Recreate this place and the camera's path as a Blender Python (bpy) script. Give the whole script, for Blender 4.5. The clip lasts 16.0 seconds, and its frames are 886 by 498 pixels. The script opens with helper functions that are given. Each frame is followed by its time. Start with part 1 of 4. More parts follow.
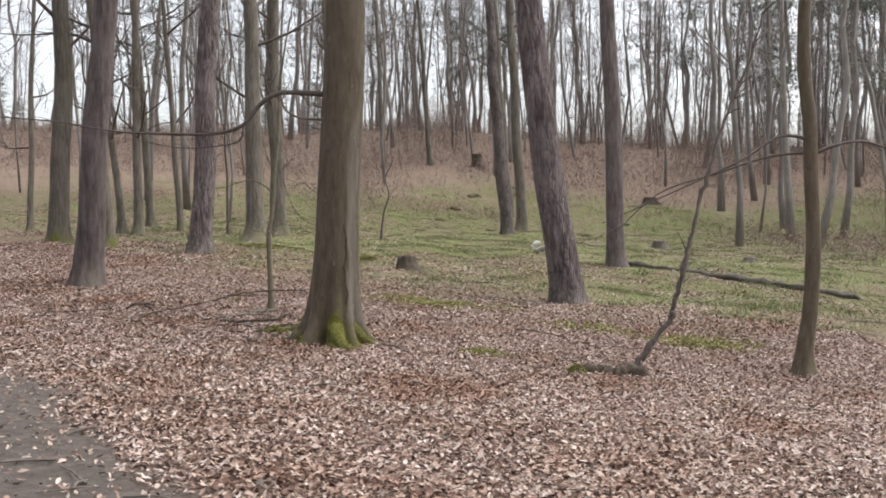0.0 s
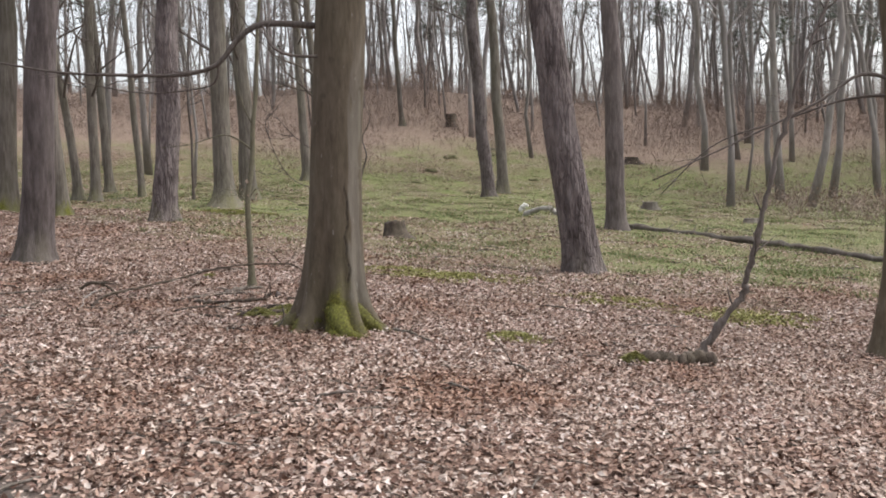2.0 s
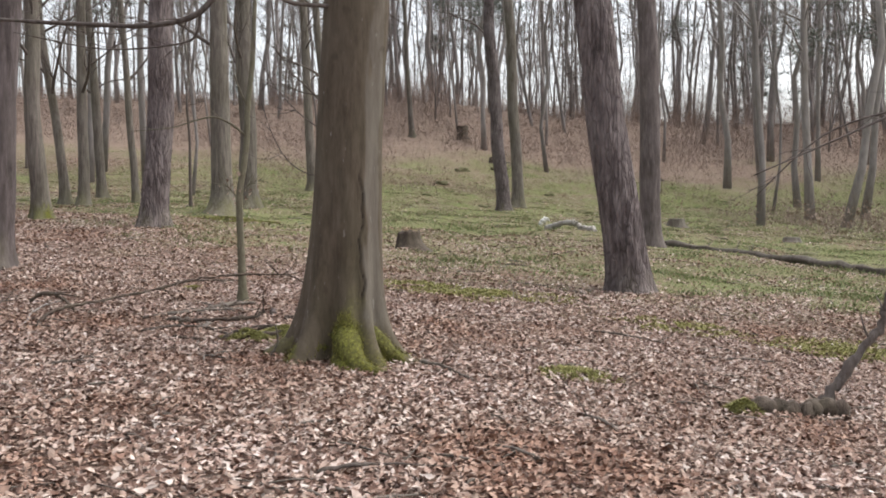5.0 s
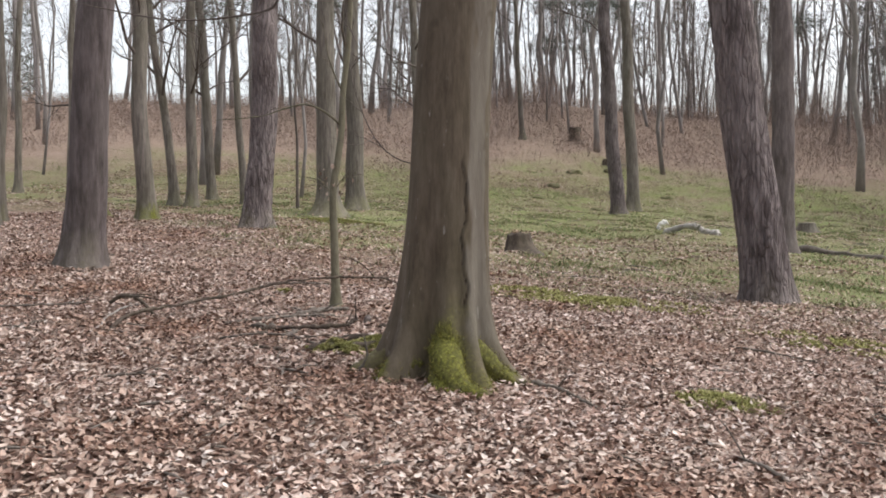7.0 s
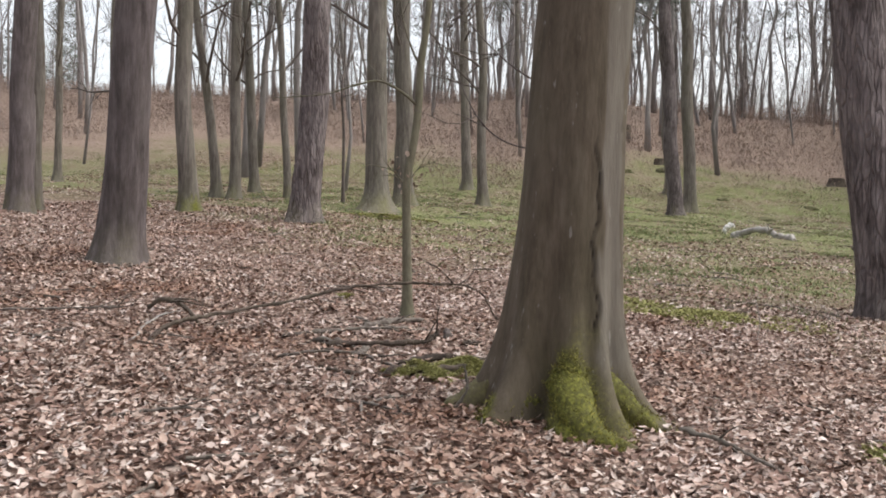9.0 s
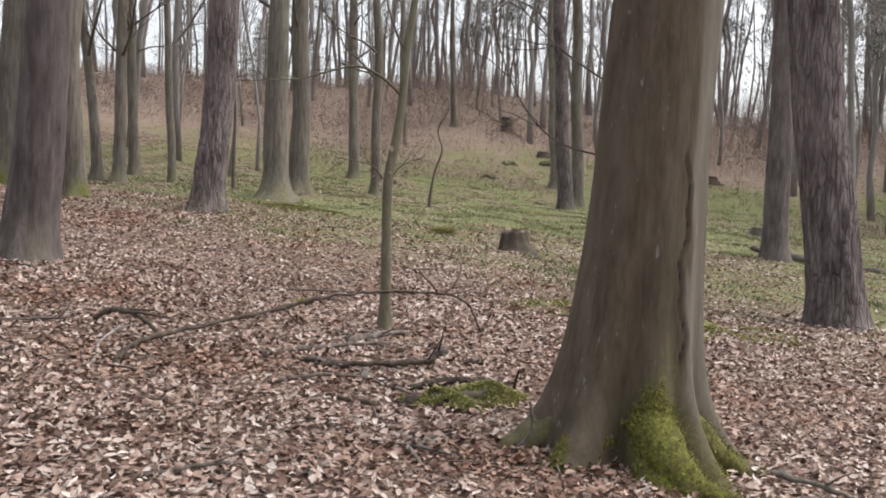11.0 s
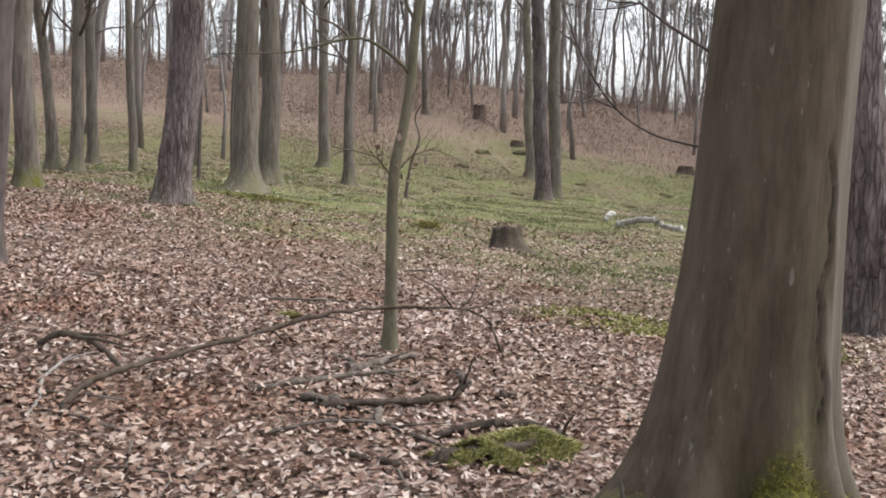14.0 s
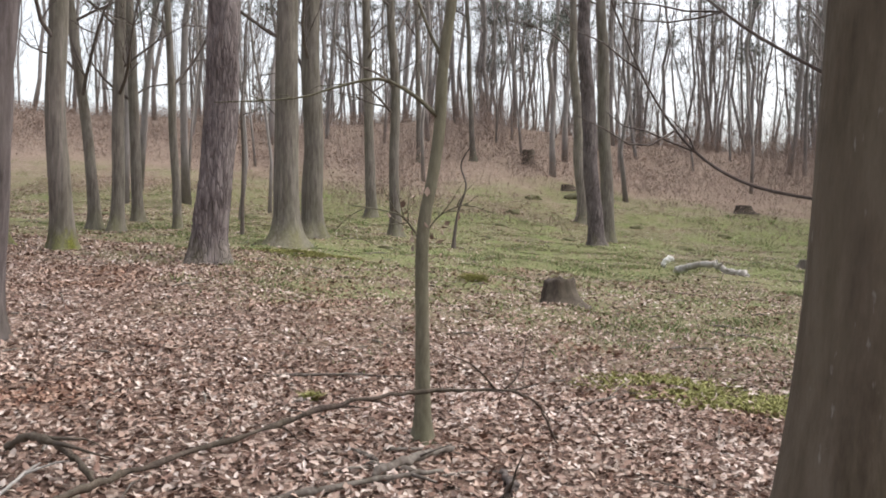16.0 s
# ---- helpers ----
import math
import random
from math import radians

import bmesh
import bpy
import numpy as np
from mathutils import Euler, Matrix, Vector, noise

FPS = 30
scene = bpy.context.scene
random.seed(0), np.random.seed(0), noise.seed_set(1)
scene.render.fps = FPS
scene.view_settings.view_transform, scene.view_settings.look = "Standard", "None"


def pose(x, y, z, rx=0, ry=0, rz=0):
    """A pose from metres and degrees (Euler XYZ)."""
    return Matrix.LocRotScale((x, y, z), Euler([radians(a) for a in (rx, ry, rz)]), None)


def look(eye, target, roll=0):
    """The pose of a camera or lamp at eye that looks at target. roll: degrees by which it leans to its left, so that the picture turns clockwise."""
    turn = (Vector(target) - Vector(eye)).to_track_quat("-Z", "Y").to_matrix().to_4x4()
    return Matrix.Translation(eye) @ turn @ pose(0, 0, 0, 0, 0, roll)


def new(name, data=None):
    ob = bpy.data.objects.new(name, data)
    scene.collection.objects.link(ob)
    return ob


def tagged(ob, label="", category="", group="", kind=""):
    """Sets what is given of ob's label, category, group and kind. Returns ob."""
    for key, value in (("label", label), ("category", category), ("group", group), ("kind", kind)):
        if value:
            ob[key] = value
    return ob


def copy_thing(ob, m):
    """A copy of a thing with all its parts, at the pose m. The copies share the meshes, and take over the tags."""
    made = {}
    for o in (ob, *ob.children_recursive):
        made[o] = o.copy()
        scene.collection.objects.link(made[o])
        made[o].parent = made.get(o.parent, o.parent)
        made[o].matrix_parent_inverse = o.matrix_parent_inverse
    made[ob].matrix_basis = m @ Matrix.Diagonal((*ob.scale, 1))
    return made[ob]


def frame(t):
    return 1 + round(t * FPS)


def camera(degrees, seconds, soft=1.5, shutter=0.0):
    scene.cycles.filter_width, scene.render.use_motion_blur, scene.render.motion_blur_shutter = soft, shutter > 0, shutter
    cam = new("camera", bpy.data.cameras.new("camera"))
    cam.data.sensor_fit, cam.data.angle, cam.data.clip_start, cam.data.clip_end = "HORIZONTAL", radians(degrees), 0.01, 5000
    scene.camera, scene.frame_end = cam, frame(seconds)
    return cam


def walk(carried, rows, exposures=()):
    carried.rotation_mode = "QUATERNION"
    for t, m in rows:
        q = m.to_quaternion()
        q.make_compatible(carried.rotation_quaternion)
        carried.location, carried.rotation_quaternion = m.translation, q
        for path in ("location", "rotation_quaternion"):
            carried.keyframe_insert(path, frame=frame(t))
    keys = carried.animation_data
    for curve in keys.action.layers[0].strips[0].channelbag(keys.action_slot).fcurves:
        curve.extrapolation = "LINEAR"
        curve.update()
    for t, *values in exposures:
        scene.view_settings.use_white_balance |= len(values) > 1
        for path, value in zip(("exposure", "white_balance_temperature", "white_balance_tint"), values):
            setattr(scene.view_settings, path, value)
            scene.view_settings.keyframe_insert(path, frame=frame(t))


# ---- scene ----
# camera and walk: seconds, x, y, z, pitch, roll, yaw
cam = camera(51.0, 16.0, soft=1.8)
ROWS = [
    (0.0, -0.227, -0.267, 1.599, -1.97, 0.66, -0.62),
    (0.5, -0.341, 0.333, 1.602, -2.44, 0.73, -1.22),
    (1.0, -0.551, 0.931, 1.592, -2.86, 0.91, -2.19),
    (1.5, -0.731, 1.466, 1.581, -3.38, 1.06, -2.84),
    (2.0, -0.893, 2.103, 1.543, -4.25, 1.27, -2.81),
    (2.5, -0.997, 2.697, 1.498, -5.30, 1.19, -2.10),
    (3.0, -1.100, 3.173, 1.454, -6.00, 0.62, -1.40),
    (3.5, -1.175, 3.608, 1.405, -5.61, 0.32, -0.94),
    (3.7, -1.198, 3.773, 1.396, -5.29, 0.22, -2.81),
    (5.8, -1.038, 5.119, 1.214, -2.60, 0.11, -1.49),
    (6.0, -1.018, 5.229, 1.211, -2.63, 0.24, -0.47),
    (6.5, -1.062, 5.556, 1.193, -2.81, 0.32, 1.94),
    (7.0, -1.142, 5.976, 1.159, -2.82, 0.15, 4.25),
    (7.5, -1.259, 6.358, 1.149, -2.82, -0.39, 4.79),
    (8.0, -1.372, 6.790, 1.140, -2.72, -1.18, 0.12),
    (8.5, -1.542, 7.187, 1.102, -2.70, -0.81, 4.60),
    (9.0, -1.813, 7.474, 1.131, -2.99, -0.95, 6.47),
    (9.5, -2.159, 7.752, 1.163, -3.23, -1.58, 4.64),
    (9.7, -2.275, 7.939, 1.148, -3.23, -1.81, 3.51),
    (11.8, -3.307, 8.566, 1.267, -4.28, -2.47, -2.85),
    (12.0, -3.345, 8.761, 1.247, -4.56, -2.39, -1.80),
    (12.5, -3.389, 9.016, 1.224, -5.32, -2.35, -2.44),
    (13.0, -3.393, 9.145, 1.248, -5.94, -2.41, -3.55),
    (13.5, -3.376, 9.356, 1.256, -5.45, -2.43, -4.14),
    (14.0, -3.362, 9.595, 1.273, -4.19, -2.59, -3.99),
    (14.5, -3.320, 9.770, 1.339, -3.18, -2.12, -3.02),
    (15.0, -3.285, 10.060, 1.360, -2.24, -2.06, -2.04),
    (15.5, -3.246, 10.450, 1.353, -1.69, -1.64, -1.33),
    (16.0, -3.194, 10.642, 1.370, -1.45, -0.93, -0.81),
]

walk(cam, [(t, pose(x, y, z, 90 + pitch, roll, yaw)) for t, x, y, z, pitch, roll, yaw in ROWS],
     exposures=((0.0, 1.18), (9.5, 1.18), (12.5, 1.19), (14.5, 1.25), (16.0, 1.28)))

# ---- overcast sky and soft sun ----
world = bpy.data.worlds.new("overcast_sky")
scene.world = world
world.use_nodes = True
wn, wl = world.node_tree.nodes, world.node_tree.links
sky = wn.new("ShaderNodeTexSky")
sky.sky_type = "NISHITA"
sky.sun_disc = False
sky.sun_elevation, sky.sun_rotation = radians(58), radians(75)
sky.air_density, sky.dust_density, sky.ozone_density = 1.0, 4.0, 1.0
hue = wn.new("ShaderNodeHueSaturation")
hue.inputs["Saturation"].default_value = 0.3
wl.new(sky.outputs[0], hue.inputs["Color"])
wl.new(hue.outputs[0], wn["Background"].inputs["Color"])
wn["Background"].inputs["Strength"].default_value = 0.15
sun = new("sun", bpy.data.lights.new("sun", "SUN"))
sun.data.energy, sun.data.angle, sun.data.color = 0.5, radians(40), (1.0, 0.98, 0.97)
sun.matrix_world = look((52, -8, 90), (0, 4, 0))

# ---- helpers of this scene ----
rng = np.random.default_rng(7)


def lattice(ix, iy, seed):
    h = (ix.astype(np.int64) * 374761393 + iy.astype(np.int64) * 668265263 + seed * 974634777) & 0x7FFFFFFF
    h = ((h ^ (h >> 13)) * 1274126177) & 0x7FFFFFFF
    return ((h ^ (h >> 16)) & 0xFFFF) / 65535.0


def field(x, y, size, seed=0):
    """Smooth value noise between 0 and 1 over the plan."""
    x, y = np.asarray(x, float) / size, np.asarray(y, float) / size
    ix, iy = np.floor(x), np.floor(y)
    fx, fy = x - ix, y - iy
    fx, fy = fx * fx * (3 - 2 * fx), fy * fy * (3 - 2 * fy)
    a, b = lattice(ix, iy, seed), lattice(ix + 1, iy, seed)
    c, d = lattice(ix, iy + 1, seed), lattice(ix + 1, iy + 1, seed)
    return (a * (1 - fx) + b * fx) * (1 - fy) + (c * (1 - fx) + d * fx) * fy


PROFILE_Y = (-60, -20, 0, 13, 17, 27, 40, 50, 56, 70, 85, 95, 130, 4000)
PROFILE_Z = (1.5, 0.6, 0, -0.42, -0.27, 0.05, 0.5, 0.85, 1.3, 4.8, 9.0, 10.2, 11, 11)


def height(x, y):
    """The ground: a gentle hollow that falls to the east, then a wooded bank."""
    x, y = np.asarray(x, float), np.asarray(y, float)
    z = sum(np.interp(y + o, PROFILE_Y, PROFILE_Z) for o in (-3, -1.5, 0, 1.5, 3)) / 5
    z = z - 1.5 * np.tanh(x / 25) - 0.28 * np.exp(-((x - 5.2) / 3.2) ** 2 - ((y - 13) / 4) ** 2)
    z = z + (field(x, y, 14, 3) - 0.5) * 1.6 * np.clip((y - 58) / 20, 0, 1)
    u, v = 0.8 * x + 0.6 * y, 0.8 * y - 0.6 * x
    rough = np.clip((y - 19) / 6, 0, 1) * np.clip((74 - y) / 8, 0.3, 1)
    z = z + rough * ((field(v, u, 2.3, 91) - 0.5) * 0.2 + (field(u, v, 0.95, 92) ** 2 - 0.3) * 0.14)
    return z + (field(u, v, 1.9, 5) - 0.5) * 0.08 + (field(v, u, 0.5, 9) - 0.5) * 0.03 * np.clip((30 - y) / 10, 0.2, 1)


def at_ground(x, y, sink=0.0):
    return Vector((x, y, float(height(x, y)) - sink))


def ramp01(v, lo, hi):
    t = np.clip((v - lo) / (hi - lo), 0, 1)
    return t * t * (3 - 2 * t)


def grass_cover(x, y):
    """How far grass and moss replace the leaf litter, 0 to 1."""
    edge = 19.5 - 0.75 * np.clip(x, -12, 9)
    n = (field(x, y, 5, 21) - 0.5) * 9 + (field(x, y, 1.3, 22) - 0.5) * 5
    g = ramp01(y - edge + n, -2.0, 8.0) * (0.62 + 0.38 * ramp01(field(0.8 * x + 0.6 * y, 0.8 * y - 0.6 * x, 2.7, 23) * 0.7 + field(y, x, 0.9, 24) * 0.3, 0.25, 0.6))
    return g * (1 - 0.92 * ramp01(y + n * 0.9 - 0.1 * x, 58, 68)) * (1 - 0.15 * ramp01(-x - 2 + n * 0.3, 2, 10))


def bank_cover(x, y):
    """Share of the bank's floor colour, a brown paled to stand in for haze."""
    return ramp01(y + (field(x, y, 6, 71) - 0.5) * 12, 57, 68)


def dirt_cover(x, y):
    """Trodden earth where the track crosses."""
    n = (field(x, y, 1.1, 31) - 0.5) * 1.2
    return ramp01(-(y - 6.55 + 1.28 * (x + 2.07)) + n, -0.2, 0.8) * ramp01(x + 9 + n, 0, 1.5)


def mesh_of(name, verts, faces, mats, smooth=True):
    me = bpy.data.meshes.new(name)
    me.from_pydata([tuple(v) for v in verts], [], faces)
    for m in (mats if isinstance(mats, (list, tuple)) else [mats]):
        me.materials.append(m)
    if smooth:
        me.polygons.foreach_set("use_smooth", [True] * len(me.polygons))
    me.update()
    return me


def soup(name, verts, faces, mat, smooth=False):
    """A mesh from whole arrays: verts n x 3, faces m x k."""
    me = bpy.data.meshes.new(name)
    verts, faces = np.asarray(verts, np.float32), np.asarray(faces, np.int32)
    k = faces.shape[1]
    me.vertices.add(len(verts))
    me.vertices.foreach_set("co", verts.ravel())
    me.loops.add(faces.size)
    me.loops.foreach_set("vertex_index", faces.ravel())
    me.polygons.add(len(faces))
    me.polygons.foreach_set("loop_start", np.arange(0, faces.size, k, dtype=np.int32))
    me.materials.append(mat)
    me.update(calc_edges=True)
    if smooth:
        me.polygons.foreach_set("use_smooth", np.ones(len(faces), bool))
    return me


def part(name, me, parent, label=""):
    ob = new(name, me)
    ob.parent = parent
    return tagged(ob, label)


def thing(name, place, label, category, group="", kind=""):
    ob = new(name)
    ob.location = place
    ob.empty_display_size = 0.2
    return tagged(ob, label, category, group, kind)


def spline(points, n):
    """n points on a smooth line through the given ones."""
    p = np.array(points, float)
    t = np.linspace(0, len(p) - 1, n)
    i = np.clip(t.astype(int), 0, len(p) - 2)
    f = (t - i)[:, None]
    p0, p1, p2, p3 = p[np.maximum(i - 1, 0)], p[i], p[i + 1], p[np.minimum(i + 2, len(p) - 1)]
    return 0.5 * (2 * p1 + (p2 - p0) * f + (2 * p0 - 5 * p1 + 4 * p2 - p3) * f ** 2 + (3 * p1 - p0 - 3 * p2 + p3) * f ** 3)


class Shape:
    """Collects tubes and blades into one mesh."""

    def __init__(self):
        self.v, self.f = [], []

    def tube(self, pts, radii, sides=8, rough=0.0, seed=0, cap=True):
        pts = np.asarray(pts, float)
        n = len(pts)
        radii = np.broadcast_to(np.asarray(radii, float), (n,))
        tan = np.gradient(pts, axis=0)
        tan /= np.maximum(np.linalg.norm(tan, axis=1, keepdims=True), 1e-9)
        ref = np.array([0.0, 1.0, 0.0]) if abs(tan[0][1]) < 0.8 else np.array([1.0, 0, 0])
        a = np.linspace(0, 2 * math.pi, sides, endpoint=False)
        base = sum(len(v) for v in self.v)
        ring = []
        for k in range(n):
            s = np.cross(tan[k], ref)
            s /= max(np.linalg.norm(s), 1e-9)
            u = np.cross(s, tan[k])
            r = radii[k] * np.ones(sides)
            if rough:
                r = r * (1 + rough * (field(a * 3 + seed * 7.1, np.full(sides, k * 0.8), 1.0, seed) - 0.5) * 2)
            ring.append(pts[k] + np.outer(np.cos(a) * r, s) + np.outer(np.sin(a) * r, u))
        self.v.append(np.concatenate(ring))
        for k in range(n - 1):
            o = base + k * sides
            for j in range(sides):
                q = (j + 1) % sides
                self.f.append((o + j, o + q, o + sides + q, o + sides + j))
        if cap:
            self.f.append(tuple(base + (n - 1) * sides + j for j in range(sides)))
            self.f.append(tuple(base + j for j in reversed(range(sides))))
        return self

    def mesh(self, name, mat, smooth=True):
        return mesh_of(name, np.concatenate(self.v), self.f, mat, smooth)


# ---- materials ----
def material(name):
    m = bpy.data.materials.new(name)
    m.use_nodes = True
    t = m.node_tree
    return m, t, t.nodes["Principled BSDF"]


def node(t, kind, **inputs):
    n = t.nodes.new(kind)
    for k, v in inputs.items():
        n.inputs[k].default_value = v
    return n


def colours(t, stops, source):
    r = t.nodes.new("ShaderNodeValToRGB")
    e = r.color_ramp.elements
    while len(e) < len(stops):
        e.new(0.5)
    for el, (p, c) in zip(e, stops):
        el.position, el.color = p, (*c, 1)
    t.links.new(source, r.inputs[0])
    return r.outputs[0]


def blend(t, fac, a, b, kind="MIX"):
    m = t.nodes.new("ShaderNodeMix")
    m.data_type, m.blend_type = "RGBA", kind
    if isinstance(fac, (int, float)):
        m.inputs[0].default_value = fac
    else:
        t.links.new(fac, m.inputs[0])
    for s, k in ((a, 6), (b, 7)):
        if isinstance(s, tuple):
            m.inputs[k].default_value = (*s, 1)
        else:
            t.links.new(s, m.inputs[k])
    return m.outputs[2]


def coords(t, scale=(1, 1, 1), kind="Object"):
    c, m = t.nodes.new("ShaderNodeTexCoord"), t.nodes.new("ShaderNodeMapping")
    m.inputs["Scale"].default_value = scale
    t.links.new(c.outputs[kind], m.inputs["Vector"])
    return m.outputs[0]


def noise_of(t, vec, scale, detail=4.0, rough=0.6):
    n = node(t, "ShaderNodeTexNoise", Scale=scale, Detail=detail, Roughness=rough)
    t.links.new(vec, n.inputs["Vector"])
    return n.outputs["Fac"]


def bump_to(t, bsdf, source, strength, distance):
    b = node(t, "ShaderNodeBump", Strength=strength, Distance=distance)
    t.links.new(source, b.inputs["Height"])
    t.links.new(b.outputs[0], bsdf.inputs["Normal"])


def attribute(t, name):
    a = t.nodes.new("ShaderNodeAttribute")
    a.attribute_name = name
    return a.outputs["Fac"]


def bark_material(name, dark, mid, light, stretch, scale, depth, green=0.0, mossy=False, flecks=0.0, plated=False):
    """Bark: fissures drawn out along the trunk, blotches, algae, moss where the mesh says so."""
    m, t, bsdf = material(name)
    long = coords(t, (1, 1, stretch))
    fis = noise_of(t, long, scale, 6.0, 0.7)
    col = colours(t, [(0.3, dark), (0.5, mid), (0.72, light)], fis)
    relief = fis
    if plated:
        wob = node(t, "ShaderNodeTexNoise", Scale=7.0, Detail=4.0)
        t.links.new(long, wob.inputs["Vector"])
        mixv = t.nodes.new("ShaderNodeMixRGB")
        mixv.inputs[0].default_value = 0.09
        t.links.new(long, mixv.inputs[1])
        t.links.new(wob.outputs["Color"], mixv.inputs[2])
        vor = node(t, "ShaderNodeTexVoronoi", Scale=17.0)
        vor.feature = "DISTANCE_TO_EDGE"
        t.links.new(mixv.outputs[0], vor.inputs["Vector"])
        crack = colours(t, [(0.0, (0.45, 0.45, 0.45)), (0.16, (1, 1, 1))], vor.outputs["Distance"])
        col = blend(t, crack, dark, col)
        relief = crack
    blot = noise_of(t, coords(t, (1, 1, 0.5)), 2.2, 5.0, 0.65)
    col = blend(t, colours(t, [(0.42, (0, 0, 0)), (0.7, (0.55, 0.55, 0.55))], blot), col, light)
    if green:
        alg = noise_of(t, coords(t, (1.5, 1.5, 0.35)), 1.3, 4.0, 0.6)
        col = blend(t, colours(t, [(0.4, (0, 0, 0)), (0.75, (green, green, green))], alg), col, (0.075, 0.082, 0.036))
    if flecks:
        col = blend(t, blend(t, 1.0, attribute(t, "worn"), (0.6, 0.6, 0.6), "MULTIPLY"), col, blend(t, fis, (0.1, 0.085, 0.068), (0.235, 0.212, 0.182)))
        fl = noise_of(t, coords(t, (1, 1, 0.3)), 26, 3.0, 0.5)
        col = blend(t, colours(t, [(0.68, (0, 0, 0)), (0.74, (flecks, flecks, flecks))], fl), col, (0.28, 0.265, 0.24))
        kn = noise_of(t, coords(t, (1, 1, 0.8)), 5.0, 2.0, 0.5)
        col = blend(t, colours(t, [(0.28, (0.6, 0.6, 0.6)), (0.36, (0, 0, 0))], kn), col, dark)
        col = blend(t, attribute(t, "crack"), col, (0.015, 0.011, 0.008))
    rnd = t.nodes.new("ShaderNodeObjectInfo")
    hv = node(t, "ShaderNodeHueSaturation")
    mr = node(t, "ShaderNodeMapRange")
    mr.inputs[3].default_value, mr.inputs[4].default_value = 0.85, 1.2
    t.links.new(rnd.outputs["Random"], mr.inputs[0])
    t.links.new(mr.outputs[0], hv.inputs["Value"])
    t.links.new(col, hv.inputs["Color"])
    col = hv.outputs[0]
    if mossy:
        tuft = noise_of(t, coords(t), 38, 5.0, 0.7)
        mc = colours(t, [(0.3, (0.03, 0.027, 0.01)), (0.5, (0.09, 0.092, 0.016)), (0.68, (0.21, 0.21, 0.034))], tuft)
        col = blend(t, attribute(t, "moss"), col, mc)
    t.links.new(col, bsdf.inputs["Base Color"])
    bsdf.inputs["Roughness"].default_value = 0.9
    bsdf.inputs["Specular IOR Level"].default_value = 0.2
    bump_to(t, bsdf, relief, 0.9, depth)
    return m


BEECH = bark_material("beech_bark", (0.055, 0.041, 0.028), (0.09, 0.069, 0.049), (0.138, 0.112, 0.084), 0.18, 14, 0.012, 0.25, True, 0.5)
GREY = bark_material("grey_beech_bark", (0.055, 0.045, 0.037), (0.118, 0.1, 0.086), (0.215, 0.188, 0.165), 0.11, 15, 0.014, 0.35, True)
PINE = bark_material("pine_bark", (0.036, 0.027, 0.026), (0.12, 0.096, 0.094), (0.27, 0.228, 0.222), 0.17, 13, 0.04, 0.05, True, 0.0, True)
DARKPINE = bark_material("dark_pine_bark", (0.046, 0.036, 0.034), (0.090, 0.073, 0.070), (0.178, 0.147, 0.144), 0.16, 11, 0.03, 0.1, True)
# bark of the distant stems, lightened so the colour carries the haze
HAZY_BARK = bark_material("haze_pale_bark", (0.141, 0.121, 0.114), (0.211, 0.187, 0.176), (0.281, 0.254, 0.242), 0.2, 6, 0.02, 0.2)
TWIG = bark_material("twig_bark", (0.056, 0.044, 0.038), (0.098, 0.079, 0.071), (0.150, 0.128, 0.116), 0.4, 30, 0.004, 0.1)
YOUNG = bark_material("young_beech_bark", (0.077, 0.065, 0.046), (0.123, 0.108, 0.077), (0.185, 0.165, 0.123), 0.3, 22, 0.006, 0.6)
DEAD = bark_material("dead_wood", (0.047, 0.037, 0.028), (0.105, 0.086, 0.074), (0.189, 0.168, 0.147), 0.3, 16, 0.01, 0.15)
PALE = bark_material("bleached_wood", (0.150, 0.135, 0.116), (0.270, 0.248, 0.225), (0.450, 0.427, 0.397), 0.4, 14, 0.008)
CHALK = bark_material("white_wood", (0.42, 0.40, 0.38), (0.6, 0.58, 0.55), (0.72, 0.71, 0.69), 0.5, 12, 0.005)
ROT = bark_material("rotten_wood", (0.022, 0.017, 0.013), (0.056, 0.041, 0.034), (0.120, 0.094, 0.075), 0.3, 12, 0.03, 0.2)


def island_material(name, stops, rough=0.85, fine=30, drift=None):
    m, t, bsdf = material(name)
    g = t.nodes.new("ShaderNodeNewGeometry")
    col = colours(t, stops, g.outputs["Random Per Island"])
    n = noise_of(t, coords(t), fine, 3.0, 0.6)
    col = blend(t, 0.5, col, colours(t, [(0.3, (0.45, 0.45, 0.45)), (0.7, (1, 1, 1))], n), "MULTIPLY")
    if drift:
        d = noise_of(t, coords(t), 0.55, 6.0, 0.65)
        col = blend(t, 1.0, col, colours(t, [(0.36, drift), (0.5, (0.95, 0.95, 0.95)), (0.66, (1.12, 1.12, 1.16))], d), "MULTIPLY")
    t.links.new(col, bsdf.inputs["Base Color"])
    bsdf.inputs["Roughness"].default_value = rough
    bsdf.inputs["Specular IOR Level"].default_value = 0.3
    return m


